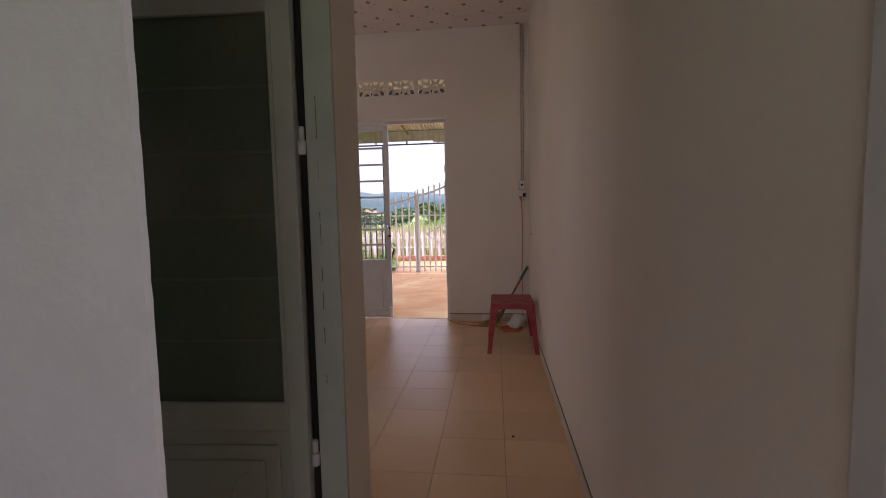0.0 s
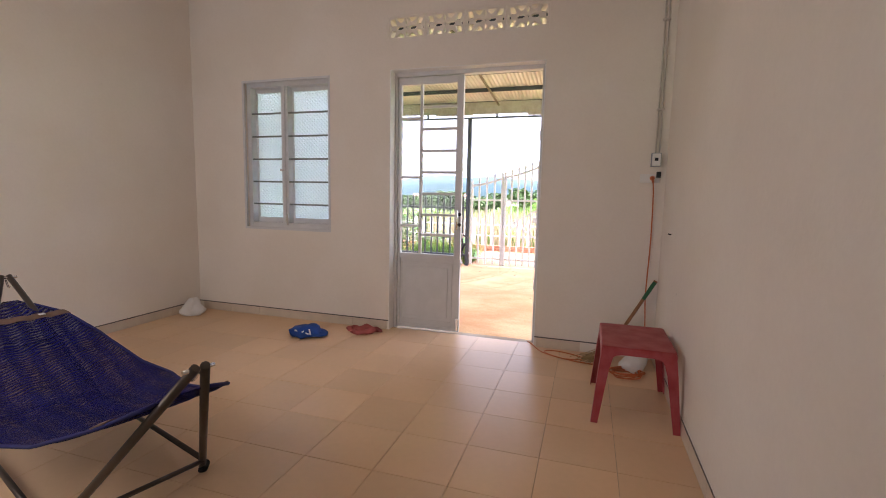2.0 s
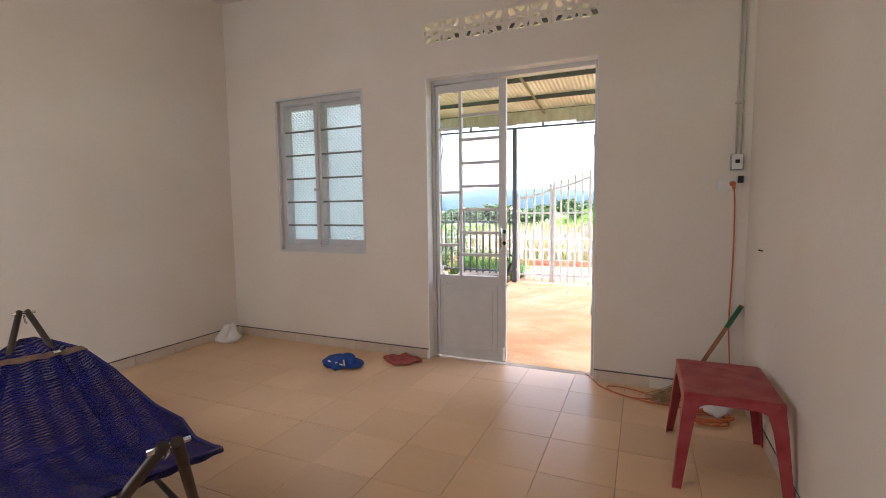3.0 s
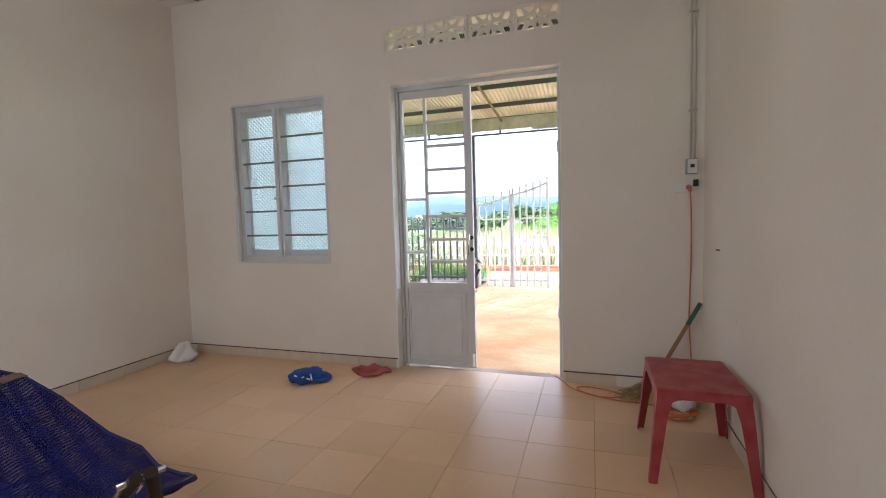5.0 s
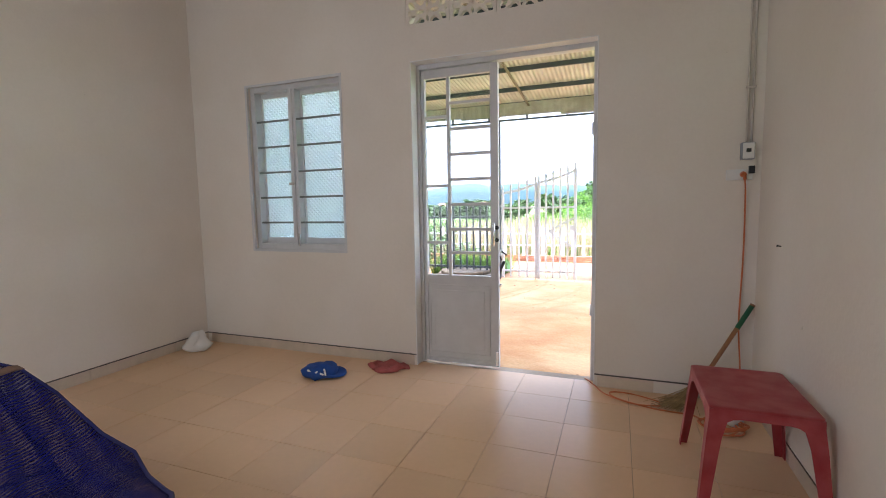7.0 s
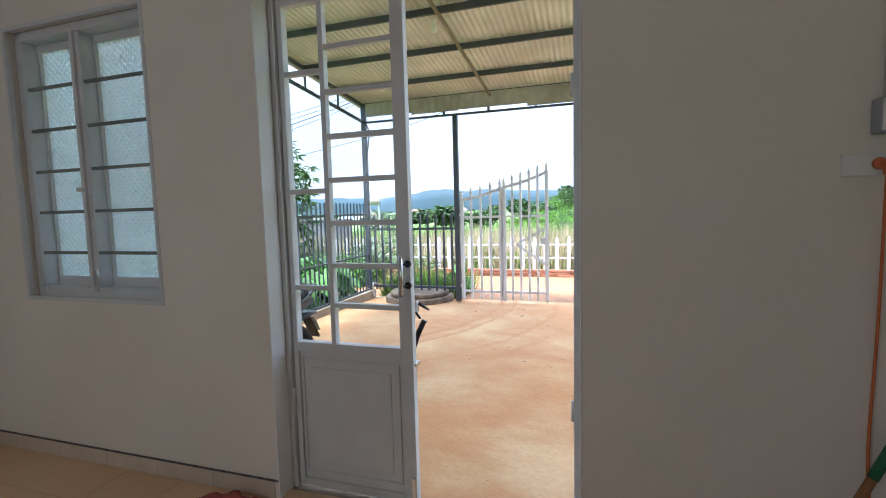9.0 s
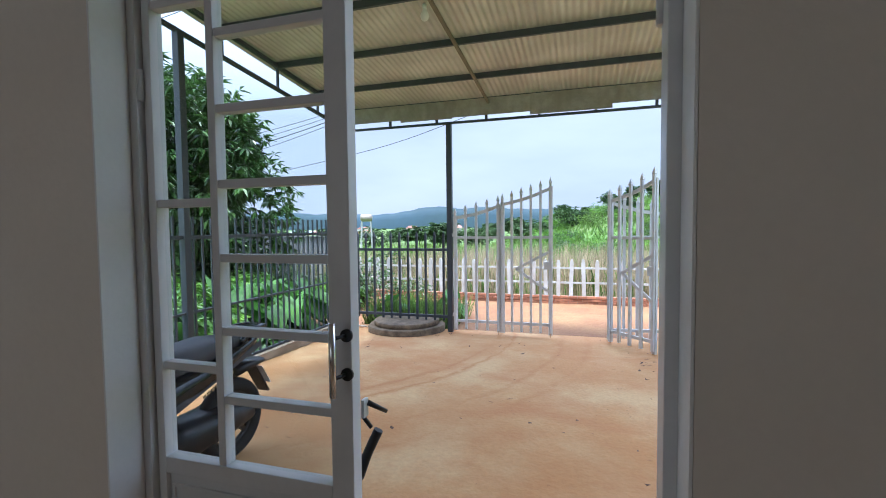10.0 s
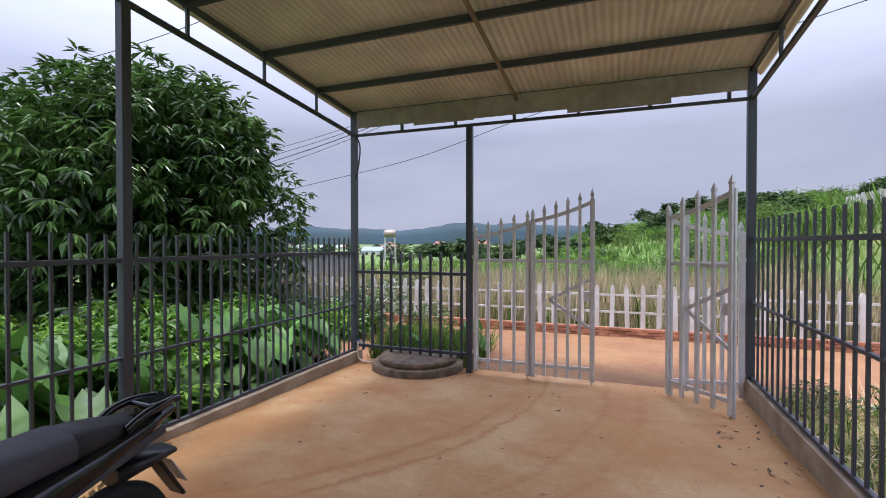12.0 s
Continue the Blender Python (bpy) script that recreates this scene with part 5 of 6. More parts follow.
# grey sheet wall, water tank, wires
sheet = thing("sheet_metal_wall", "grey ribbed sheet-metal wall beyond the garden", "wall", (-12.0, 22, 0))
bm = B()
prev = None
for i in range(121):
    x = -3.2 + 5.4 * i / 120
    cur = [bm.verts.new((x, 0.02 * (1 if (i // 2) % 2 else -1), z)) for z in (-1.2, 1.15)]
    if prev:
        bm.faces.new((prev[0], cur[0], cur[1], prev[1]))
    prev = cur
part("sheet", bm, GREY_SHEET, sheet)
part("cap_rail", box(B(), -3.2, 2.2, -0.05, 0.05, 1.13, 1.19), GREY_SHEET, sheet)
tower = thing("water_tank", "horizontal steel water tank on a thin tower", "water tank", (-14.4, 33.5, 0.55), 20)
tower.scale = (0.75, 0.75, 0.75)
part("tank", loft(B(), [[(x, r * math.cos(a), 2.15 + r * math.sin(a)) for a in np.linspace(0, 2 * math.pi, 20, endpoint=False)] for x, r in ((-0.55, 0.05), (-0.5, 0.24), (-0.42, 0.33), (0.42, 0.33), (0.5, 0.24), (0.55, 0.05))]), TANK, tower)
for x in (-0.4, 0.4):
    for y in (-0.3, 0.3):
        part("leg", bar(B(), (x * 1.25, y * 1.25, -0.8), (x, y, 1.85), 0.05), PICKET_WHITE, tower)
part("brace", bar(bar(B(), (-0.45, -0.33, 0.4), (0.42, -0.31, 1.5), 0.03), (0.45, -0.33, 0.4), (-0.42, -0.31, 1.5), 0.03), PICKET_WHITE, tower)


def wire(points, r):
    tagged(new("power_line", mesh_of("power_line", tube(B(), smooth_line(points, 10), r, 5), CABLE)), "thin black overhead power line", "cable", "overhead power lines")


def along(d, far, eye=(-0.774, 6.916, 1.535)):
    return tuple(e + q * far for e, q in zip(eye, d))


wire([along((-0.70, 0.70, 0.075), 34), along((-0.615, 0.78, 0.114), 30), along((-0.40, 0.885, 0.178), 27), along((-0.197, 0.947, 0.253), 25), along((0.0, 0.94, 0.30), 24), along((0.266, 0.897, 0.353), 23), along((0.42, 0.84, 0.37), 23)], 0.018)
for k in range(4):
    e = 0.012 * k
    wire([along((-0.75, 0.66, 0.105 + e), 32), along((-0.658, 0.739, 0.148 + e), 28), along((-0.505, 0.832, 0.222 + 0.7 * e), 24), along((-0.3, 0.93, 0.33 + 0.5 * e), 21), along((-0.05, 0.97, 0.47 + 0.5 * e), 19)], 0.022 if k == 1 else 0.014)
wire([along((-0.95, 0.25, 0.20), 26), along((-0.873, 0.417, 0.252), 24), along((-0.707, 0.589, 0.372), 20), along((-0.5, 0.72, 0.53), 18)], 0.014)

# ---- things in the front room ----
def stool():
    t = thing("plastic_stool", "scuffed dark red rectangular plastic stool beside the wall", "stool", (0.395, 5.635, 0))
    hx, hy, top = 0.212, 0.285, 0.48
    bm = B()
    def ring(dx, z, r, n=6):
        pts = []
        for sx, sy, a0 in ((1, 1, 0), (-1, 1, 90), (-1, -1, 180), (1, -1, 270)):
            for k in range(n):
                a = radians(a0 + 90 * k / (n - 1))
                pts.append((sx * (hx + dx - r) + r * math.cos(a), sy * (hy + dx - r) + r * math.sin(a), z))
        return pts
    loft(bm, [ring(-0.006, top - 0.012, 0.02), ring(0.0, top - 0.010, 0.022), ring(0.0, top - 0.004, 0.022), ring(-0.008, top, 0.02), ring(-0.03, top - 0.002, 0.018)])
    part("seat", bm, RED_PLASTIC, t)
    for s in (1, -1):
        for axis in (0, 1):
            bm = B()
            n = 14
            L = (hx if axis == 0 else hy)
            rows = []
            for i in range(n + 1):
                q = -1 + 2 * i / n
                drop = 0.045 + 0.11 * max(0, (abs(q) - 0.40) / 0.60) ** 2.4
                a = q * (L - 0.003)
                for_z = []
                for z, o in ((top - 0.010, 0), (top - drop, 0.004)):
                    off = s * ((hy if axis == 0 else hx) - 0.001 + o)
                    for th in (0, -s * 0.005):
                        for_z.append((a, off + th, z) if axis == 0 else (off + th, a, z))
                rows.append([for_z[0], for_z[1], for_z[3], for_z[2]])
            loft(bm, rows, smooth=False)
            part("apron", bm, RED_PLASTIC, t)
    for sx in (1, -1):
        for sy in (1, -1):
            bm = B()
            sec = []
            for z, sp, w in ((top - 0.05, 0.0, 0.075), (0.34, 0.010, 0.060), (0.18, 0.024, 0.050), (0.0, 0.040, 0.040)):
                cx, cy = sx * (hx + sp), sy * (hy + sp)
                t_ = 0.006
                sec.append([(cx, cy, z), (cx - sx * w, cy, z), (cx - sx * w, cy - sy * t_, z), (cx - sx * t_, cy - sy * t_, z), (cx - sx * t_, cy - sy * w, z), (cx, cy - sy * w, z)])
            loft(bm, sec, smooth=False)
            part("leg", bm, RED_PLASTIC, t)
    return t


stool()

AX, PERP = Vector((-0.956, 0.293, 0)), Vector((0.293, 0.956, 0))


def hammock():
    t = thing("hammock", "deep blue mesh hammock on a folding steel frame", "hammock")
    near, far = Vector((-1.2, 3.67, 0.75)), Vector((-1.2, 3.67, 0.79)) + AX * 2.35
    for apex, way in ((near, AX), (far, -AX)):
        f = part("frame_end", B(), DARK_TUBE, t)
        bm = B()
        for s in (1, -1):
            foot = Vector((apex.x, apex.y, 0.02)) + way * 0.60 + PERP * s * 0.30
            head = apex + PERP * s * 0.022
            tube(bm, [head - (foot - head).normalized() * 0.02, foot], 0.0165, 14)
        bm.to_mesh(f.data)
        bm.free()
        part("pivot_bolt", tube(B(), [apex - PERP * 0.055 + Vector((0, 0, 0.005)), apex + PERP * 0.055 + Vector((0, 0, 0.005))], 0.008, 10), CHROME, f, "chrome pivot bolt")
        for s in (1, -1):
            foot = Vector((apex.x, apex.y, 0.0)) + way * 0.60 + PERP * s * 0.30
            part("rubber_foot", tube(B(), [foot, foot + Vector((0, 0, 0.05)) - way * 0.03], 0.021, 12), RUBBER, f)
        part("foot_bar", tube(B(), [Vector((apex.x, apex.y, 0.09)) + way * 0.53 - PERP * 0.27, Vector((apex.x, apex.y, 0.09)) + way * 0.53 + PERP * 0.27], 0.011, 10), DARK_TUBE, f)
        hook = apex + way * 0.05 + Vector((0, 0, -0.05))
        part("hook", tube(B(), smooth_line([apex + Vector((0, 0, -0.01)), apex + way * 0.02 + Vector((0, 0, -0.03)), hook, hook + way * 0.03 + Vector((0, 0, 0.01))]), 0.005, 8), CHROME, f, "chrome hook")
    for s in (1, -1):
        a = Vector((near.x, near.y, 0.06)) + AX * 0.60 + PERP * s * 0.30
        b = Vector((far.x, far.y, 0.06)) - AX * 0.60 + PERP * s * 0.30
        part("ground_bar", tube(B(), [a, b], 0.013, 12), DARK_TUBE, t)
    # cloth
    L = 2.35
    ns, nw = 60, 26
    def cloth(u, q):
        """u runs 0..1 from the near apex to the far one, q -1..1 across."""
        s = L * u
        edge = min(u, 1 - u) * L
        half = np.interp(edge, [0.06, 0.22, 0.5, 1.2], [0.02, 0.23, 0.33, 0.44])
        base = np.interp(edge, [0.0, 0.22, 0.55, 0.9, 1.2], [0.70, 0.56, 0.41, 0.30, 0.27])
        lip = np.interp(edge, [0.06, 0.22, 0.5, 1.2], [0.0, 0.005, 0.015, 0.05])
        c = near + AX * s
        z = base + lip * q * q + 0.006 * math.sin(q * 14 + 9 * u) * min(1, edge * 3)
        return Vector((c.x, c.y, 0)) + PERP * q * half + Vector((0, 0, z))
    bm = B()
    sec = [[cloth(0.03 + 0.94 * i / ns, -1 + 2 * j / nw) for j in range(nw + 1)] for i in range(ns + 1)]
    loft(bm, sec, closed=False)
    o = part("cloth", bm, BLUE_MESH, t)
    solid = o.modifiers.new("thickness", "SOLIDIFY")
    solid.thickness = 0.004
    for u in (0.098, 0.902):
        bm = B()
        loft(bm, [[cloth(u + d, q) + Vector((0, 0, 0.006 + h)) for d, h in ((-0.008, 0), (0.008, 0), (0.008, 0.006), (-0.008, 0.006))] for q in np.linspace(-1.03, 1.03, 16)], smooth=False)
        part("spreader_band", bm, BAND, t, "brown webbing band")
    for q in (-1, 1):
        bm = tube(B(), [cloth(0.05 + 0.9 * i / 40, q) for i in range(41)], 0.008, 6)
        part("hem", bm, HEM, t)
    bm = box(B(), -0.025, 0.025, -0.015, 0.015, 0, 0.002)
    tag = part("label_tag", bm, WHITE_PLASTIC, t, "small white sewn label")
    tag.matrix_basis = Matrix.Translation(cloth(0.902, 0.45) + Vector((0, 0, 0.016))) @ pose(0, 0, 0, 0, 0, -17)
    return t


hammock()

# broom in the corner
broom = thing("broom", "straw broom with wooden handle and green tape in the corner", "broom")
a, b = Vector((0.30, 6.46, 0.14)), Vector((0.63, 6.60, 0.70))
part("handle", tube(B(), [a, a.lerp(b, 0.72)], 0.014, 10), WOOD, broom)
part("grip_tape", tube(B(), [a.lerp(b, 0.72), a.lerp(b, 0.98)], 0.016, 10), GREEN_TAPE, broom, "green tape grip")
part("cap", tube(B(), [a.lerp(b, 0.98), b], 0.016, 10), WOOD, broom)
bm = B()
rng = random.Random(4)
for k in range(160):
    e = Vector((0.13 + rng.gauss(0, 0.055), 6.42 + rng.gauss(0, 0.05), 0.004 + rng.random() * 0.02))
    tube(bm, [a + Vector((rng.gauss(0, 0.010), rng.gauss(0, 0.010), 0.03)), (a + e) / 2 + Vector((rng.gauss(0, 0.012), rng.gauss(0, 0.012), -0.01)), e], 0.003, 4, 0.0015)
part("bristles", bm, STRAW, broom, "splayed straw bristles")
part("binding", tube(B(), [a - (b - a) * 0.06, a + (b - a) * 0.10], 0.026, 10, 0.019), BAND, broom)

# electrics
cons = thing("electrical_conduit", "twin grey conduit running up the corner to the ceiling", "conduit")
for x in (0.562, 0.590):
    part("pipe", tube(B(), [(x, 6.648, 1.76), (x, 6.648, TOP)], 0.0062, 10), PIPE, cons)
for z in (2.1, 2.8, 3.3):
    part("clip", box(B(), 0.548, 0.604, 6.636, YF, z, z + 0.014, 0.002), PIPE, cons)
brk = thing("circuit_breaker", "small grey and white circuit breaker box on the wall", "breaker")
part("body", box(B(), 0.530, 0.604, 6.605, YF, 1.645, 1.755, 0.006), GREY_PLASTIC, brk)
part("cover", box(B(), 0.535, 0.599, 6.598, 6.606, 1.650, 1.75, 0.004), WHITE_PLASTIC, brk)
part("switch", box(B(), 0.553, 0.580, 6.590, 6.599, 1.69, 1.715, 0.003), BLACK, brk, "black toggle switch")
sock = thing("wall_socket", "white wall socket holding an orange and a black plug", "socket")
part("plate", box(B(), 0.455, 0.605, 6.64, YF, 1.515, 1.585, 0.004), WHITE_PLASTIC, sock)
part("cutout", box(B(), 0.578, 0.612, 6.62, 6.642, 1.555, 1.605, 0.004), BLACK, sock, "black adapter plug")
ext = thing("extension_cord", "orange extension cord hanging from the socket and coiled on the floor", "cable")
part("plug", tube(tube(B(), [(0.55, 6.64, 1.552), (0.55, 6.605, 1.548)], 0.020, 12, 0.014), [(0.55, 6.605, 1.548), (0.553, 6.600, 1.515)], 0.010, 8), ORANGE, ext, "orange plug")
rng = random.Random(12)
line = [(0.553, 6.60, 1.52), (0.566, 6.63, 1.40), (0.572, 6.645, 1.02), (0.562, 6.64, 0.57), (0.57, 6.60, 0.30), (0.555, 6.45, 0.03)]
for k in range(26):
    a = k * 1.37
    line.append((0.40 + (0.13 + rng.uniform(-0.05, 0.03)) * math.cos(a), 6.20 + (0.10 + rng.uniform(-0.04, 0.03)) * math.sin(a), 0.008 + 0.0012 * k))
line += [(0.25, 6.33, 0.01), (0.02, 6.36, 0.008), (-0.20, 6.46, 0.008), (-0.24, 6.55, 0.008), (-0.12, 6.57, 0.008), (0.05, 6.50, 0.008), (0.10, 6.42, 0.012), (-0.08, 6.38, 0.014), (-0.27, 6.50, 0.010), (-0.36, 6.66, 0.008), (-0.40, 6.72, 0.012), (-0.43, 6.80, -0.005)]
part("cord", tube(B(), smooth_line(line, 6), 0.0052, 6), ORANGE, ext)


def rumple(bm, amount, scale, seed):
    for v in bm.verts:
        v.co += amount * Vector((noise.noise(v.co * scale + Vector((seed, 0, 0))), noise.noise(v.co * scale + Vector((0, seed, 3))), 0.7 * noise.noise(v.co * scale + Vector((7, 0, seed)))))
    return bm


# cap and cloth by the wall
cap = thing("cap", "blue cloth cap with white lettering lying on the floor", "cap", (-2.43, 6.20, 0.006), 12)
bm = B()
loft(bm, [[((0.125 * s + 0.004 * math.sin(5 * a)) * math.cos(a) - 0.06, 0.115 * s * math.sin(a), z + 0.01 * math.cos(a)) for a in np.linspace(0, 2 * math.pi, 28, endpoint=False)] for s, z in ((1.08, 0.0), (1.14, 0.02), (1.08, 0.055), (0.86, 0.08), (0.45, 0.09), (0.1, 0.085))])
part("crown", rumple(bm, 0.035, 11, 2), BLUE_CLOTH, cap)
bm = B()
loft(bm, [[(0.02 + 0.135 * s * math.cos(a), 0.135 * s * math.sin(a), 0.012 + z + 0.018 * math.sin(a) ** 2) for a in np.linspace(-1.6, 1.6, 18)] for s, z in ((0.3, 0.004), (0.7, 0.004), (1.0, 0.0), (0.995, -0.005), (0.7, -0.003))], closed=False)
part("visor", bm, BLUE_CLOTH, cap)
for x, y, z, w in ((-0.10, -0.112, 0.062, 30), (-0.055, -0.128, 0.056, -35), (-0.015, -0.112, 0.050, 20), (0.02, -0.104, 0.06, 80)):
    o = part("lettering", bar(B(), (-0.028, 0, 0), (0.028, 0, 0), 0.008, 0.012), WHITE_PLASTIC, cap, "white printed mark")
    o.matrix_basis = pose(x, y, z, 0, w, 0)
cloth_ = thing("cloth", "crumpled faded red cloth on the floor by the wall", "cloth", (-2.03, 6.50, 0.004), 10)
bm = B()
loft(bm, [[(0.17 * s * math.cos(a) * (1 + 0.12 * math.sin(3 * a)), 0.10 * s * math.sin(a), z) for a in np.linspace(0, 2 * math.pi, 40, endpoint=False)] for s, z in ((1.0, 0.0), (1.02, 0.012), (0.9, 0.026), (0.75, 0.035), (0.55, 0.022), (0.3, 0.016), (0.1, 0.014))])
part("fold", rumple(rumple(bm, 0.05, 13, 5), 0.025, 34, 2), RED_CLOTH, cloth_)
bag = thing("plastic_bag", "crumpled white plastic bag standing in the corner", "bag", (-4.06, 6.36, 0.0), 20)
bm = B()
loft(bm, [[(0.11 * s * math.cos(a), 0.075 * s * math.sin(a), z) for a in np.linspace(0, 2 * math.pi, 24, endpoint=False)] for s, z in ((0.9, 0.0), (1.05, 0.02), (1.0, 0.06), (0.85, 0.11), (0.62, 0.16), (0.30, 0.20))])
part("bag_body", rumple(rumple(bm, 0.06, 9, 1), 0.025, 30, 4), WHITE_PLASTIC, bag)
bag2 = thing("plastic_bag", "small crumpled clear-white plastic bag behind the stool", "bag", (0.48, 6.36, 0.0), 65)
bm = B()
loft(bm, [[(0.115 * s * math.cos(a), 0.085 * s * math.sin(a), z) for a in np.linspace(0, 2 * math.pi, 24, endpoint=False)] for s, z in ((0.85, 0.0), (1.05, 0.02), (1.0, 0.06), (0.8, 0.10), (0.5, 0.13), (0.2, 0.145))])
part("bag_body", rumple(rumple(bm, 0.05, 10, 8), 0.03, 30, 6), WHITE_PLASTIC, bag2)
pebble = thing("floor_crumb", "small dark crumb lying on the tiles", "litter", (0.32, 3.66, 0.0))
part("crumb", tube(B(), [(0, 0, 0.002), (0.006, 0.004, 0.010), (0.012, 0.0, 0.004)], 0.006, 7), BLACK, pebble)


# ---- the motorbike ----
def motorbike():
    """A scooter; local x points to its tail, y to its left, ground at 0."""
    t = thing("motorbike", "black scooter with a grey and black seat parked on its stand", "motorbike", (-2.96, 7.87, slope(8.0) - 0.0), 87)
    def wheel(x):
        w = part("wheel", B(), BLACK, t)
        bm = B()
        for k in range(6):
            a = 2 * math.pi * k / 6
            bar(bm, (x + 0.03 * math.cos(a), 0, 0.27 + 0.03 * math.sin(a)), (x + 0.19 * math.cos(a + 0.25), 0, 0.27 + 0.19 * math.sin(a + 0.25)), 0.03, 0.03, up=(0, 1, 0))
        tube(bm, [(x, -0.06, 0.27), (x, 0.06, 0.27)], 0.045, 14)
        bm.to_mesh(w.data)
        bm.free()
        for nm, R, r, mt in (("tyre", 0.235, 0.048, RUBBER), ("rim", 0.188, 0.018, BLACK)):
            bm = B()
            ring = [[(x + (R + r * math.cos(b)) * math.cos(a), 1.05 * r * math.sin(b), 0.27 + (R + r * math.cos(b)) * math.sin(a)) for b in np.linspace(0, 2 * math.pi, 12, endpoint=False)] for a in np.linspace(0, 2 * math.pi, 41)]
            loft(bm, ring, caps=False)
            part(nm, bm, mt, w)
    wheel(0.46)
    wheel(-0.80)
    def hull(sections, n=20, power=2.6):
        """Rounded sections (x, z middle, half height, half width)."""
        bm = B()
        rings = []
        for x, zc, hh, hw in sections:
            ring = []
            for a in np.linspace(0, 2 * math.pi, n, endpoint=False):
                c, s = math.cos(a), math.sin(a)
                ring.append((x, hw * math.copysign(abs(c) ** (2 / power), c), zc + hh * math.copysign(abs(s) ** (2 / power), s)))
            rings.append(ring)
        return loft(bm, rings)
    part("seat", hull([(-0.36, 0.70, 0.03, 0.08), (-0.26, 0.765, 0.07, 0.135), (-0.02, 0.80, 0.085, 0.155), (0.26, 0.828, 0.072, 0.15)]), SEAT_GREY, t, "grey vinyl front seat")
    part("rear_seat", hull([(0.23, 0.822, 0.070, 0.148), (0.34, 0.826, 0.062, 0.136), (0.44, 0.825, 0.05, 0.11), (0.54, 0.825, 0.03, 0.07)]), SEAT_BLACK, t, "black vinyl rear seat")
    part("tail_cowl", hull([(-0.36, 0.52, 0.12, 0.11), (-0.15, 0.60, 0.12, 0.165), (0.10, 0.665, 0.10, 0.175), (0.35, 0.73, 0.075, 0.155), (0.58, 0.785, 0.05, 0.11), (0.75, 0.825, 0.022, 0.05)]), BLACK_GLOSS, t, "glossy black side fairing")
    for s in (1, -1):
        part("side_trim", bar(B(), (-0.20, s * 0.176, 0.53), (0.66, s * 0.10, 0.765), 0.012, 0.045, 0.004), GREY_STEEL, t, "dark blue-grey trim strip")
        bm = tube(B(), smooth_line([(0.47, s * 0.105, 0.82), (0.54, s * 0.112, 0.862), (0.63, s * 0.10, 0.882), (0.73, s * 0.06, 0.882)], 6), 0.021, 10)
        part("grab_rail", bm, BLACK_GLOSS, t)
        for k in range(8):
            q = 0.08 + k * 0.035
            part("lettering", bar(B(), (q, s * (0.181 - 0.003 * k), 0.575 + 0.0102 * k), (q + 0.020, s * (0.179 - 0.003 * k), 0.581 + 0.0102 * k), 0.006, 0.018), GOLD, t, "gold lettering strokes")
    part("grab_plate", box(B(), 0.60, 0.77, -0.075, 0.075, 0.862, 0.892, 0.012), BLACK_GLOSS, t)
    part("tail_light", hull([(0.68, 0.80, 0.012, 0.04), (0.75, 0.815, 0.012, 0.04), (0.772, 0.82, 0.006, 0.02)]), RED_PLASTIC, t, "red tail light")
    bm = hull([(0.46, 0.60, 0.05, 0.07), (0.62, 0.62, 0.035, 0.09), (0.74, 0.62, 0.018, 0.075)])
    part("rear_fender", bm, BLACK, t)
    part("plate_holder", bar(B(), (0.66, 0, 0.60), (0.80, 0, 0.36), 0.11, 0.02, 0.006), BLACK, t)
    part("number_plate", bar(B(), (0.724, 0, 0.572), (0.812, 0, 0.424), 0.115, 0.004), WHITE_PLASTIC, t, "white number plate")
    part("engine_cover", hull([(-0.12, 0.30, 0.10, 0.10), (0.10, 0.30, 0.12, 0.15), (0.35, 0.31, 0.11, 0.16), (0.55, 0.30, 0.06, 0.14)]), BLACK, t)
    part("muffler", tube(tube(B(), [(0.12, 0.17, 0.26), (0.66, 0.19, 0.36)], 0.055, 16, 0.062), [(0.66, 0.19, 0.36), (0.70, 0.191, 0.367)], 0.045, 12), BLACK_GLOSS, t)
    part("footboard", hull([(-0.70, 0.34, 0.05, 0.10), (-0.55, 0.30, 0.05, 0.16), (-0.30, 0.32, 0.09, 0.14), (-0.20, 0.40, 0.12, 0.11)]), BLACK, t)
    part("leg_shield", hull([(-0.86, 0.78, 0.10, 0.12), (-0.78, 0.66, 0.24, 0.20), (-0.70, 0.50, 0.24, 0.19), (-0.62, 0.36, 0.10, 0.13)]), BLACK_GLOSS, t)
    part("side_stripe", bar(bar(B(), (-0.66, 0.175, 0.34), (-0.22, 0.165, 0.46), 0.008, 0.05), (-0.66, -0.175, 0.34), (-0.22, -0.165, 0.46), 0.008, 0.05), GOLD, t, "beige fairing stripe")
    part("front_fender", hull([(-1.02, 0.46, 0.05, 0.05), (-0.85, 0.55, 0.05, 0.07), (-0.62, 0.48, 0.05, 0.06)]), BLACK_GLOSS, t)
    part("fork", tube(tube(B(), [(-0.80, 0.08, 0.27), (-0.68, 0.08, 0.75)], 0.02, 10), [(-0.80, -0.08, 0.27), (-0.68, -0.08, 0.75)], 0.02, 10), BLACK, t)
    part("headset", hull([(-0.80, 0.93, 0.05, 0.09), (-0.70, 0.95, 0.08, 0.13), (-0.60, 0.95, 0.05, 0.10)]), BLACK, t)
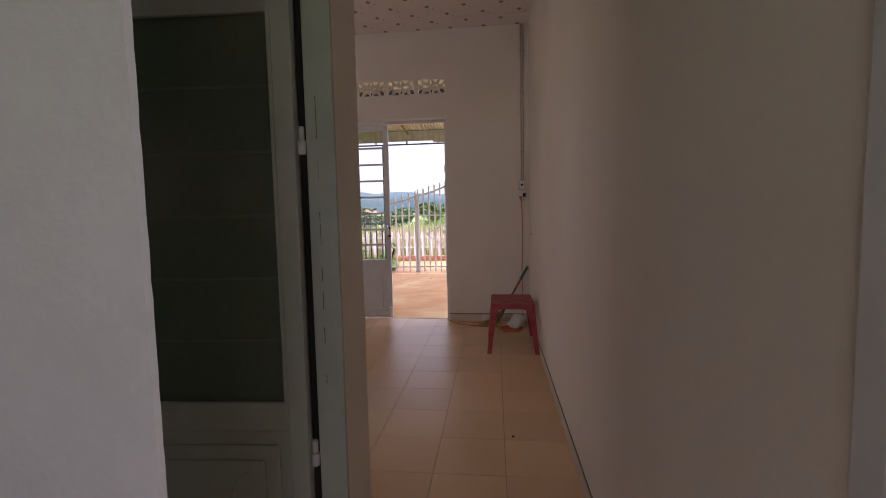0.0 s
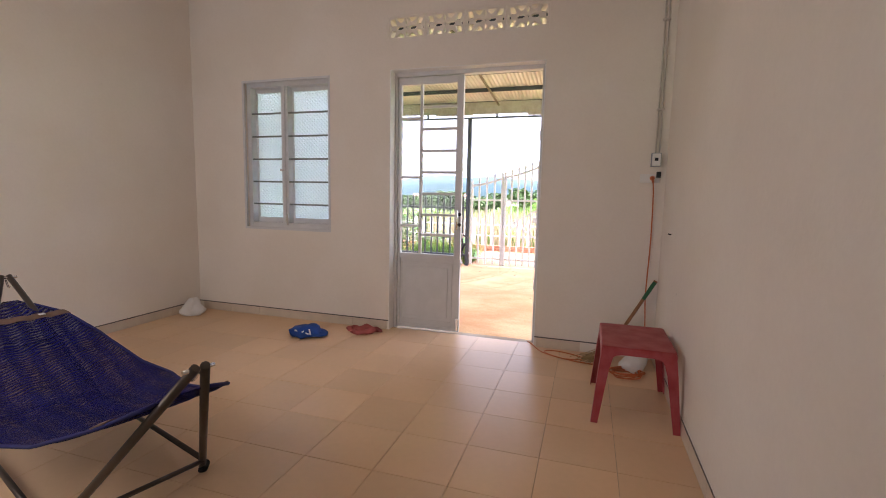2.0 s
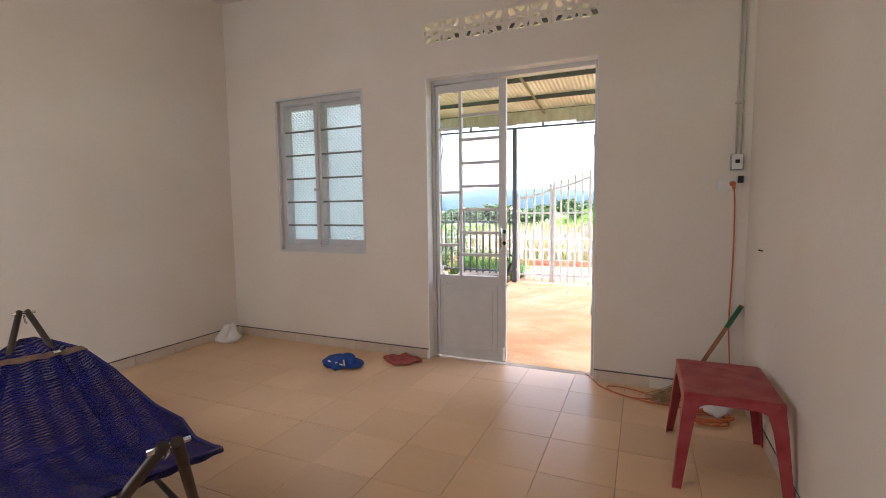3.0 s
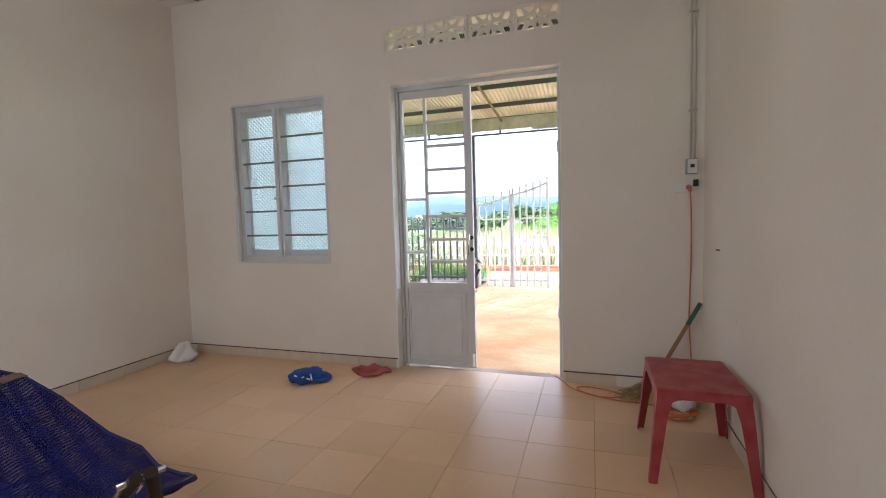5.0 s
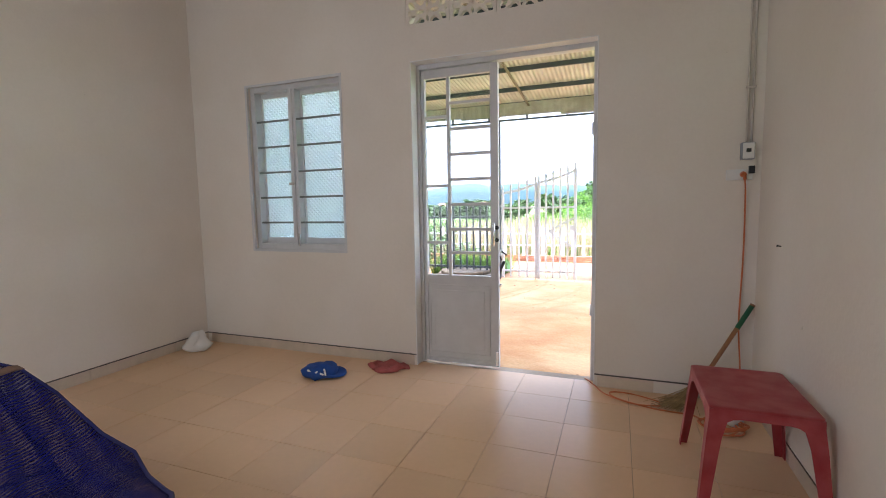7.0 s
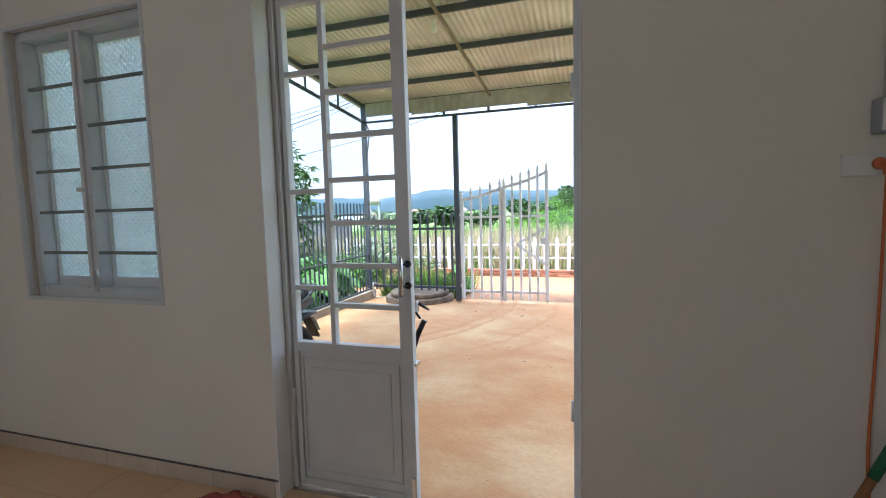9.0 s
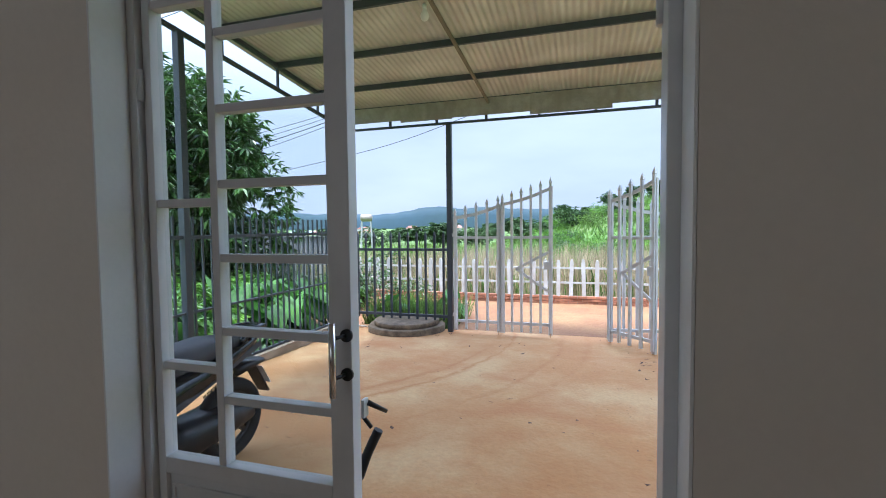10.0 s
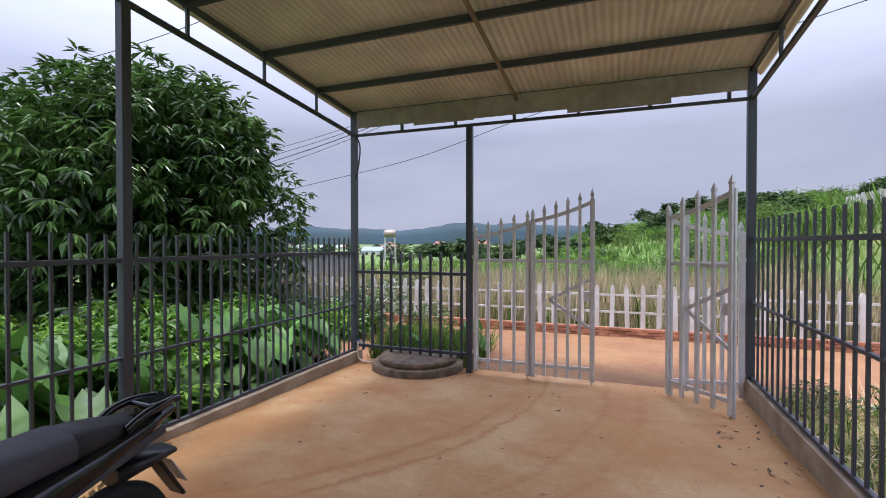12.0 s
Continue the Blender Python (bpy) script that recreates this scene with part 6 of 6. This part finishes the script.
    for s in (1, -1):
        hb = part("handlebar", tube(B(), [(-0.68, s * 0.08, 0.96), (-0.62, s * 0.26, 0.98)], 0.013, 10), BLACK, t)
        part("grip", tube(B(), [(-0.62, s * 0.24, 0.98), (-0.58, s * 0.36, 0.975)], 0.018, 12), RUBBER, hb)
        part("brake_lever", tube(B(), [(-0.66, s * 0.20, 0.985), (-0.68, s * 0.35, 0.97)], 0.006, 8), CHROME, hb)
        part("mirror_stem", tube(B(), smooth_line([(-0.64, s * 0.2, 0.99), (-0.62, s * 0.27, 1.08), (-0.60, s * 0.33, 1.12)], 4), 0.006, 8), BLACK, hb)
        part("mirror", hull([(-0.615, 1.14, 0.02, 0.02), (-0.60, 1.14, 0.045, 0.07), (-0.585, 1.14, 0.04, 0.065)]), BLACK, hb)
    part("stand", tube(tube(B(), [(0.05, 0.09, 0.25), (0.16, 0.16, 0.0)], 0.012, 8), [(0.05, -0.09, 0.25), (0.16, -0.16, 0.0)], 0.012, 8), BLACK, t)
    return t


motorbike()

# bulb under the porch roof, nail in the side wall
lamp = thing("light_bulb", "unlit white bulb in a holder under the porch roof", "light bulb", (-2.09, 10.2, 3.66))
part("holder", tube(B(), [(0, 0, 0.06), (0, 0, 0.0)], 0.022, 12), WHITE_PLASTIC, lamp)
part("bulb", loft(B(), [[(r * math.cos(a), r * math.sin(a), z) for a in np.linspace(0, 2 * math.pi, 16, endpoint=False)] for r, z in ((0.018, 0.0), (0.036, -0.03), (0.044, -0.06), (0.036, -0.09), (0.012, -0.108))]), WHITE_PLASTIC, lamp)
nail = thing("nail", "small dark nail in the plaster wall", "nail", (XR, 6.2, 1.12))
part("shank", tube(B(), [(0.0, 0, 0), (-0.018, 0, 0.003)], 0.004, 8), BLACK, nail)
part("head", tube(B(), [(-0.018, 0, 0.003), (-0.021, 0, 0.0035)], 0.007, 10), BLACK, nail)

# litter in the yard
rng = random.Random(31)
leaf_bits = []
fb_ = []
for k in range(90):
    x, y = rng.uniform(-4.2, 0.5), rng.uniform(8.5, 13.0)
    if rng.random() < 0.35:
        x, y = rng.uniform(0.1, 0.62), rng.uniform(10, 12.9)
    z = slope(y) + 0.010
    a, L, W = rng.uniform(0, 6.28), rng.uniform(0.012, 0.045), rng.uniform(0.006, 0.02)
    d, s = Vector((math.cos(a), math.sin(a), 0.1)), Vector((-math.sin(a), math.cos(a), 0.15))
    p = Vector((x, y, z))
    i = len(leaf_bits)
    leaf_bits += [p - d * L, p + s * W, p + d * L + Vector((0, 0, 0.008)), p - s * W]
    fb_ += [(i, i + 1, i + 2, i + 3)]
tagged(new("dry_leaves", fast_mesh("dry_leaves", leaf_bits, fb_, BAND)), "scattered dry leaf bits on the concrete", "litter", kind="stuff")

# ---- pieces of floor, skirting and footing ----
bm = box(B(), -PITCH / 2 + 0.0011, PITCH / 2 - 0.0011, -PITCH / 2 + 0.0011, PITCH / 2 - 0.0011, -0.012, 0)
bmesh.ops.bevel(bm, geom=[e for e in bm.edges if e.verts[0].co.z > -0.001 and e.verts[1].co.z > -0.001], offset=0.0012, segments=1, affect="EDGES")
tile = mesh_of("tile", bm, TILE)
rng = random.Random(2)
for i in range(-11, 3):
    for j in range(-15, 5):
        x, y = -0.118 + (i + 0.5) * PITCH, 5.19 + (j - 0.5) * PITCH
        if y > 6.75 or y < 0 or (y < 2.4 and x < -0.9):
            continue
        piece("tile", tile, floor, pose(x, y, rng.uniform(-0.0006, 0.0006), rng.uniform(-0.05, 0.05), rng.uniform(-0.05, 0.05), 0))
sk = mesh_of("tile", box(B(), -0.1935, 0.1935, -0.008, 0, 0, 0.088, 0.002), SKIRT)
for k in range(6):
    piece("tile", sk, skirt, pose(DX0 - 0.02 - 0.195 - k * 0.39, YF, 0))
for k in range(2):
    piece("tile", sk, skirt, pose(DX1 + 0.02 + 0.195 + k * 0.39 if k == 0 else XR - 0.195, YF - 0.0004 * k, 0))
for k in range(11):
    piece("tile", sk, skirt, pose(XL, YF - 0.195 - k * 0.39, 0, 0, 0, 90))
for k in range(11):
    piece("tile", sk, skirt, pose(XR, YF - 0.195 - k * 0.39, 0, 0, 0, -90))
brick = mesh_of("brick", box(B(), -0.098, 0.098, -0.05, 0.05, -0.027, 0.027, 0.004), BRICK)
for c in range(3):
    for k in range(72):
        x = -6.6 + k * 0.208 + (0.104 if c % 2 else 0)
        piece("brick", brick, footing, pose(x, FENCE_Y - 0.062 + rng.uniform(-0.008, 0.008), -0.295 + c * 0.064, 0, 0, rng.uniform(-2, 2)))
